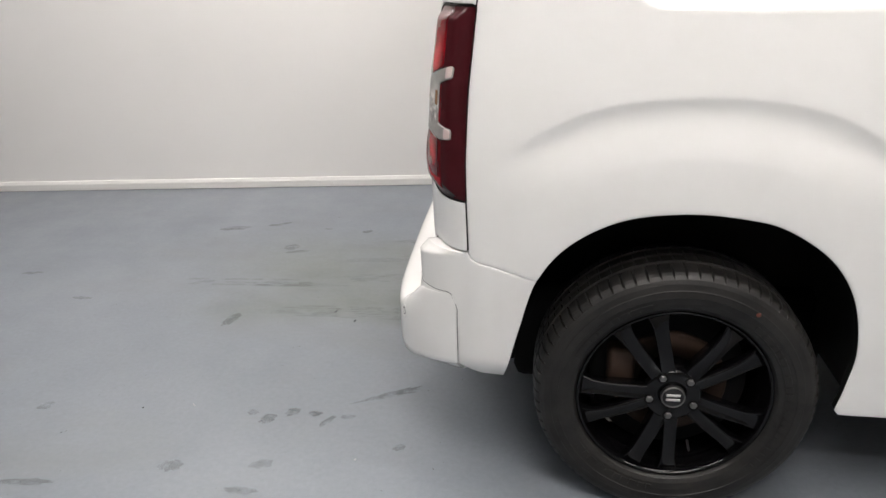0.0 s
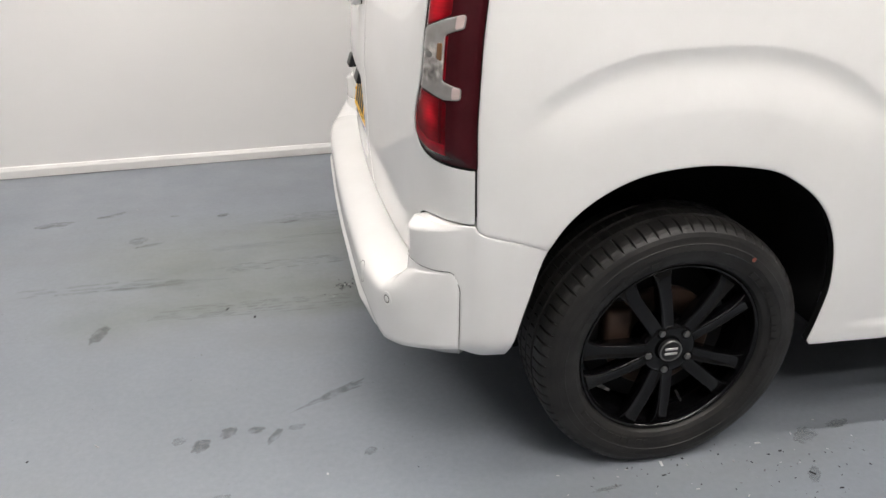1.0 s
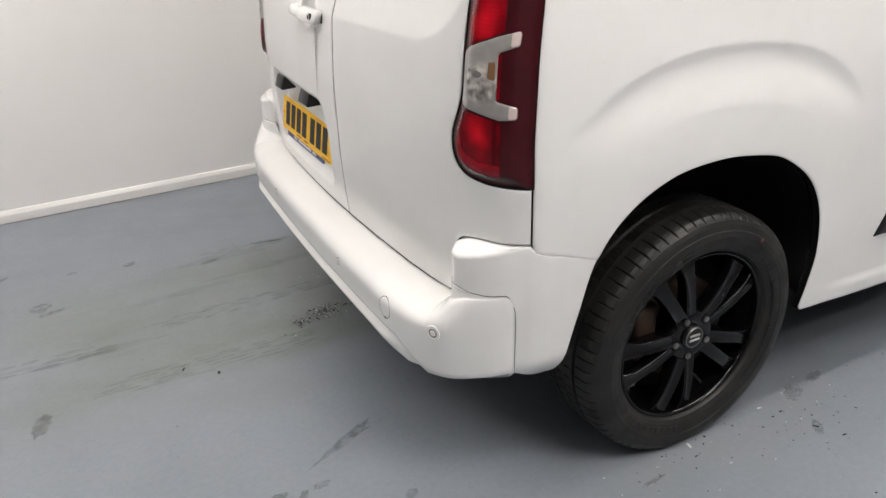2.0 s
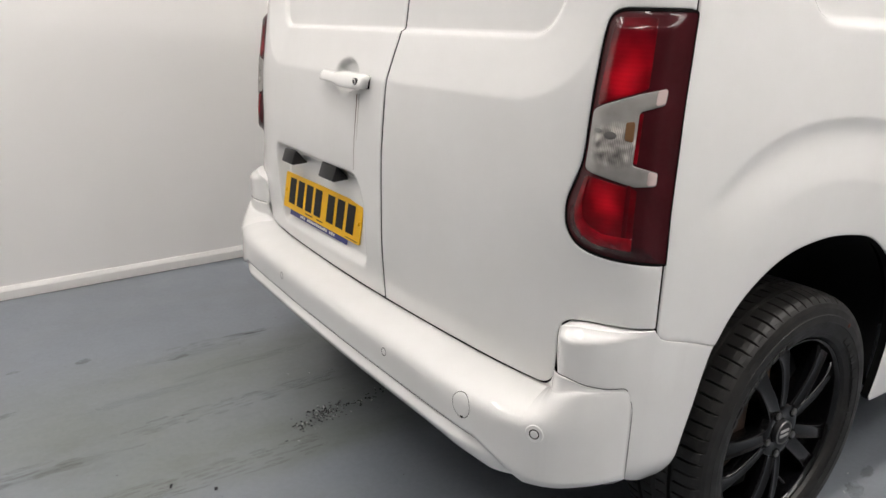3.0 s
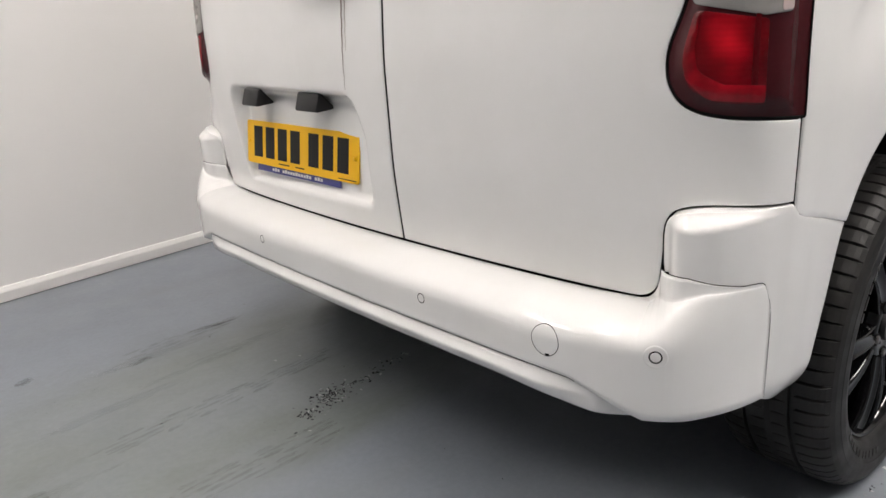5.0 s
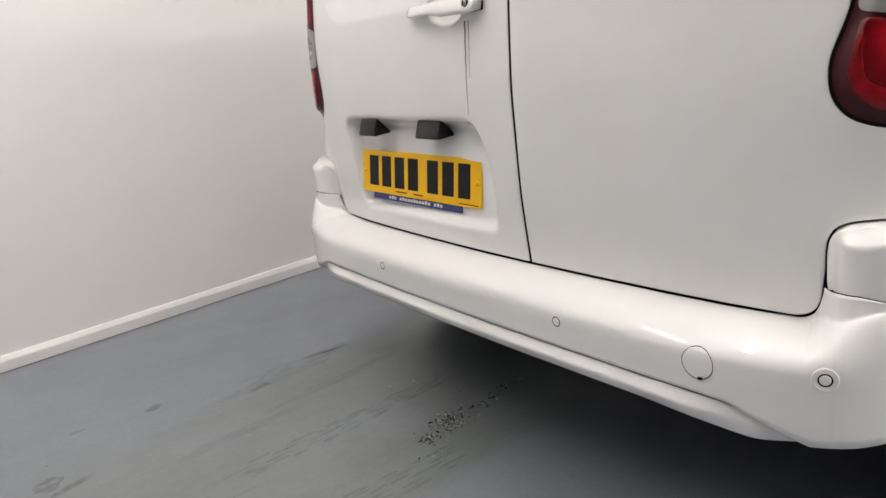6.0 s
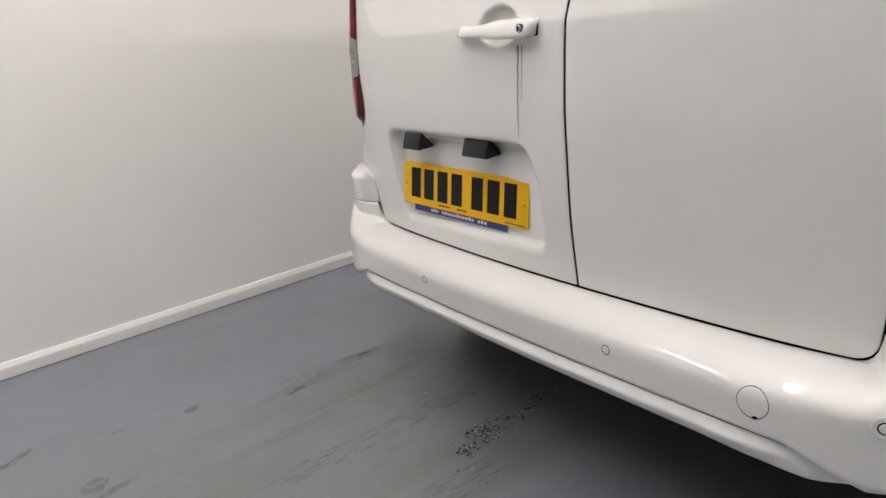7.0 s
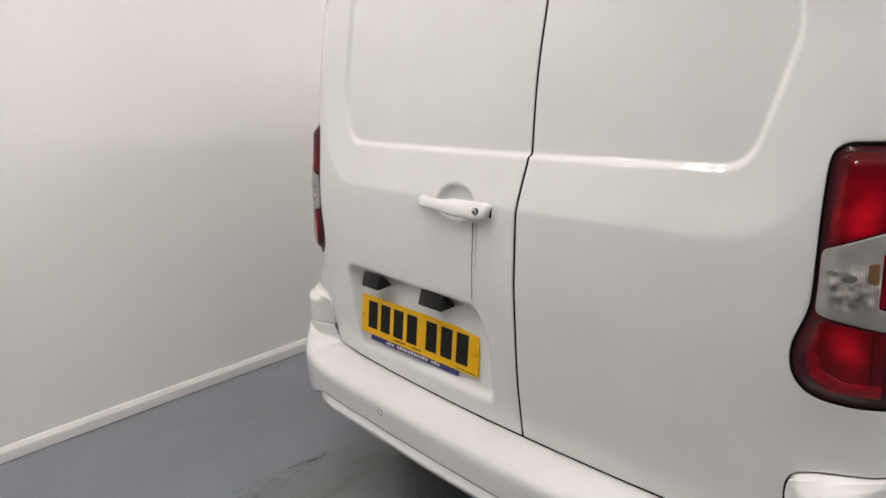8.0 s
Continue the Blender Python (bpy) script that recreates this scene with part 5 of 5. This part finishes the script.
MARKS = [  # x, y, length, width, turn
    (-1.885, 0.995, 0.17, 0.06, 10), (-1.685, 1.05, 0.07, 0.03, 0), (-1.170, 0.985, 0.06, 0.04, 30), (-1.497, 0.755, 0.09, 0.07, 60), (-2.60, 0.375, 0.10, 0.03, 10),
    (-2.21, 0.145, 0.09, 0.03, 0), (-1.495, 0.010, 0.13, 0.05, 75), (-0.790, -0.462, 0.25, 0.060, 28), (-1.857, -0.605, 0.06, 0.04, 40), (-1.122, -0.612, 0.055, 0.045, 60),
    (-1.055, -0.571, 0.05, 0.045, 20), (-0.985, -0.575, 0.05, 0.03, 10), (-0.938, -0.610, 0.07, 0.025, 60), (-0.879, -0.582, 0.05, 0.025, 5), (-1.178, -0.582, 0.04, 0.03, 20),
    (-0.697, -0.712, 0.04, 0.03, 15), (-1.318, -0.846, 0.07, 0.05, 0), (-1.065, -0.817, 0.07, 0.04, 20), (-1.693, -0.949, 0.18, 0.03, 5), (-1.086, -0.927, 0.10, 0.03, 0),
    (-1.64, 1.08, 0.09, 0.03, 30), (-1.382, 1.01, 0.04, 0.02, 0), (-0.592, 0.927, 0.06, 0.02, 0), (-0.882, 0.85, 0.08, 0.03, 10), (-1.45, 0.70, 0.12, 0.03, 15),
    (0.435, -0.873, 0.09, 0.05, 30), (0.549, -0.848, 0.08, 0.03, 10), (-0.16, -0.955, 0.10, 0.012, 5), (0.36, -1.01, 0.07, 0.03, 50)]
STREAKS = [(-1.02, 0.62, 0.40, 0.05, 4), (-0.85, 0.86, 0.42, 0.05, 3), (-0.70, 0.70, 0.5, 0.05, 6), (-1.35, 0.33, 0.45, 0.05, 2), (-0.62, 0.93, 0.25, 0.03, 0)]
for i, row in enumerate(MARKS):
    smear(*row, i + 1, taper=0.9 if i == 7 else 0.0, mat=SOFT if i in (3, 4, 5, 8) or i > 13 else SCUFF)


for i, row in enumerate(STREAKS):
    smear(*row, i + 51, "dirt_streak", "faint olive-grey dirt streak on the painted floor", mat=STREAK)


def tyre_tracks():
    """Prints of tyre ribs: broken parallel bars along x with slanting ends."""
    rng = random.Random(1)
    verts, faces = [], []
    for x0, x1, y0, y1, lines, slant in ((-1.36, -0.70, 0.045, 0.145, 6, 0.0), (-1.16, -0.48, 0.375, 0.450, 5, 0.06), (-1.85, -1.30, 0.30, 0.38, 3, 0.02), (-0.95, -0.55, 0.88, 0.94, 3, 0.03)):
        for k in range(lines):
            yc = y0 + (y1 - y0) * (k + 0.5) / lines
            half = (y1 - y0) / lines * rng.uniform(0.34, 0.50)
            x = x0 + rng.uniform(0, 0.12)
            while x < x1:
                end = min(x1 + 0.03, x + rng.uniform(0.035, 0.16))
                m, q = len(verts), 5
                for i in range(q + 1):
                    px, w = x + (end - x) * i / q, half * rng.uniform(0.6, 1.15) * (0.4 if i in (0, q) else 1.0)
                    dy = yc + slant * (px - x0) + 0.003 * math.sin(9 * px + k)
                    verts += [(px - 0.5 * w, dy - w, 0.0022), (px + 0.5 * w, dy + w, 0.0022)]
                faces += [(m + 2 * i, m + 2 * i + 2, m + 2 * i + 3, m + 2 * i + 1) for i in range(q)]
                x = end + rng.uniform(0.004, 0.06)
    ob = mesh_part("tyre_tracks", verts, faces, TRACK, None, "faint olive-grey tyre tracks printed on the painted floor", smooth=False)
    tagged(ob, category="floor stain", kind="stuff")


tyre_tracks()


def litter():
    """Loose plastic chips under the tail and a few black crumbs about the floor."""
    rng = random.Random(11)
    verts, faces = [], []

    def chip(x, y, s):
        k = len(verts)
        m = pose(x, y, 0.0016, rng.uniform(-25, 25), rng.uniform(-25, 25), rng.uniform(0, 360))
        a, b, h = s * rng.uniform(0.6, 1.5), s * rng.uniform(0.3, 0.8), s * rng.uniform(0.1, 0.35)
        for px, py, pz in ((-a, -b, 0), (a, -b * 0.6, 0), (a * 0.7, b, 0), (-a * 0.8, b * 0.7, 0), (-a * 0.5, 0, h), (a * 0.5, 0, h * 1.2)):
            v = m @ Vector((px, py, pz))
            verts.append((v.x, v.y, max(0.0003, v.z)))
        faces.extend([(k, k + 1, k + 5, k + 4), (k + 1, k + 2, k + 5), (k + 2, k + 3, k + 4, k + 5), (k + 3, k, k + 4)])
    for _ in range(330):
        t = rng.random()
        if t < 0.55:
            x, y, sx, sy = -0.605, 0.228, 0.034, 0.020
        elif t < 0.75:
            x, y, sx, sy = -0.690, 0.195, 0.022, 0.014
        else:
            x = rng.uniform(-0.58, -0.33)
            y, sx, sy = 0.25 + 0.02 * math.sin(30 * x), 0.02, 0.012
        chip(rng.gauss(x, sx), rng.gauss(y, sy), rng.uniform(0.0014, 0.0054))
    for _ in range(60):
        chip(rng.uniform(-1.9, -0.4), rng.uniform(-0.9, 1.2), rng.uniform(0.0012, 0.003))
    for _ in range(120):
        chip(rng.uniform(0.2, 1.4), rng.uniform(-1.25, -0.82), rng.uniform(0.0012, 0.0032))
    for _ in range(75):
        chip(rng.uniform(-0.28, 0.62), rng.triangular(-1.12, -0.85, -0.91), rng.uniform(0.0014, 0.0040))
    for x, y, s in ((0.007, -0.902, 0.006), (-0.088, -0.904, 0.005), (-0.135, -0.95, 0.006), (-0.005, -0.94, 0.007), (0.29, -0.879, 0.007), (0.191, -0.928, 0.006), (0.329, -0.917, 0.006), (0.359, -1.005, 0.007), (0.395, -1.063, 0.006)):
        chip(x, y, s)
    for x, y, s in ((-1.006, 0.028, 0.009), (-1.10, 0.10, 0.006), (-0.765, 0.142, 0.006), (-0.735, 0.125, 0.006), (-1.382, -0.561, 0.007), (-1.537, -0.59, 0.006), (-0.81, -0.776, 0.004)):
        chip(x, y, s)
    ob = mesh_part("litter", verts, faces, CHIP, None, "loose dark plastic chips and crumbs on the floor", smooth=False)
    tagged(ob, category="debris", kind="stuff")


litter()
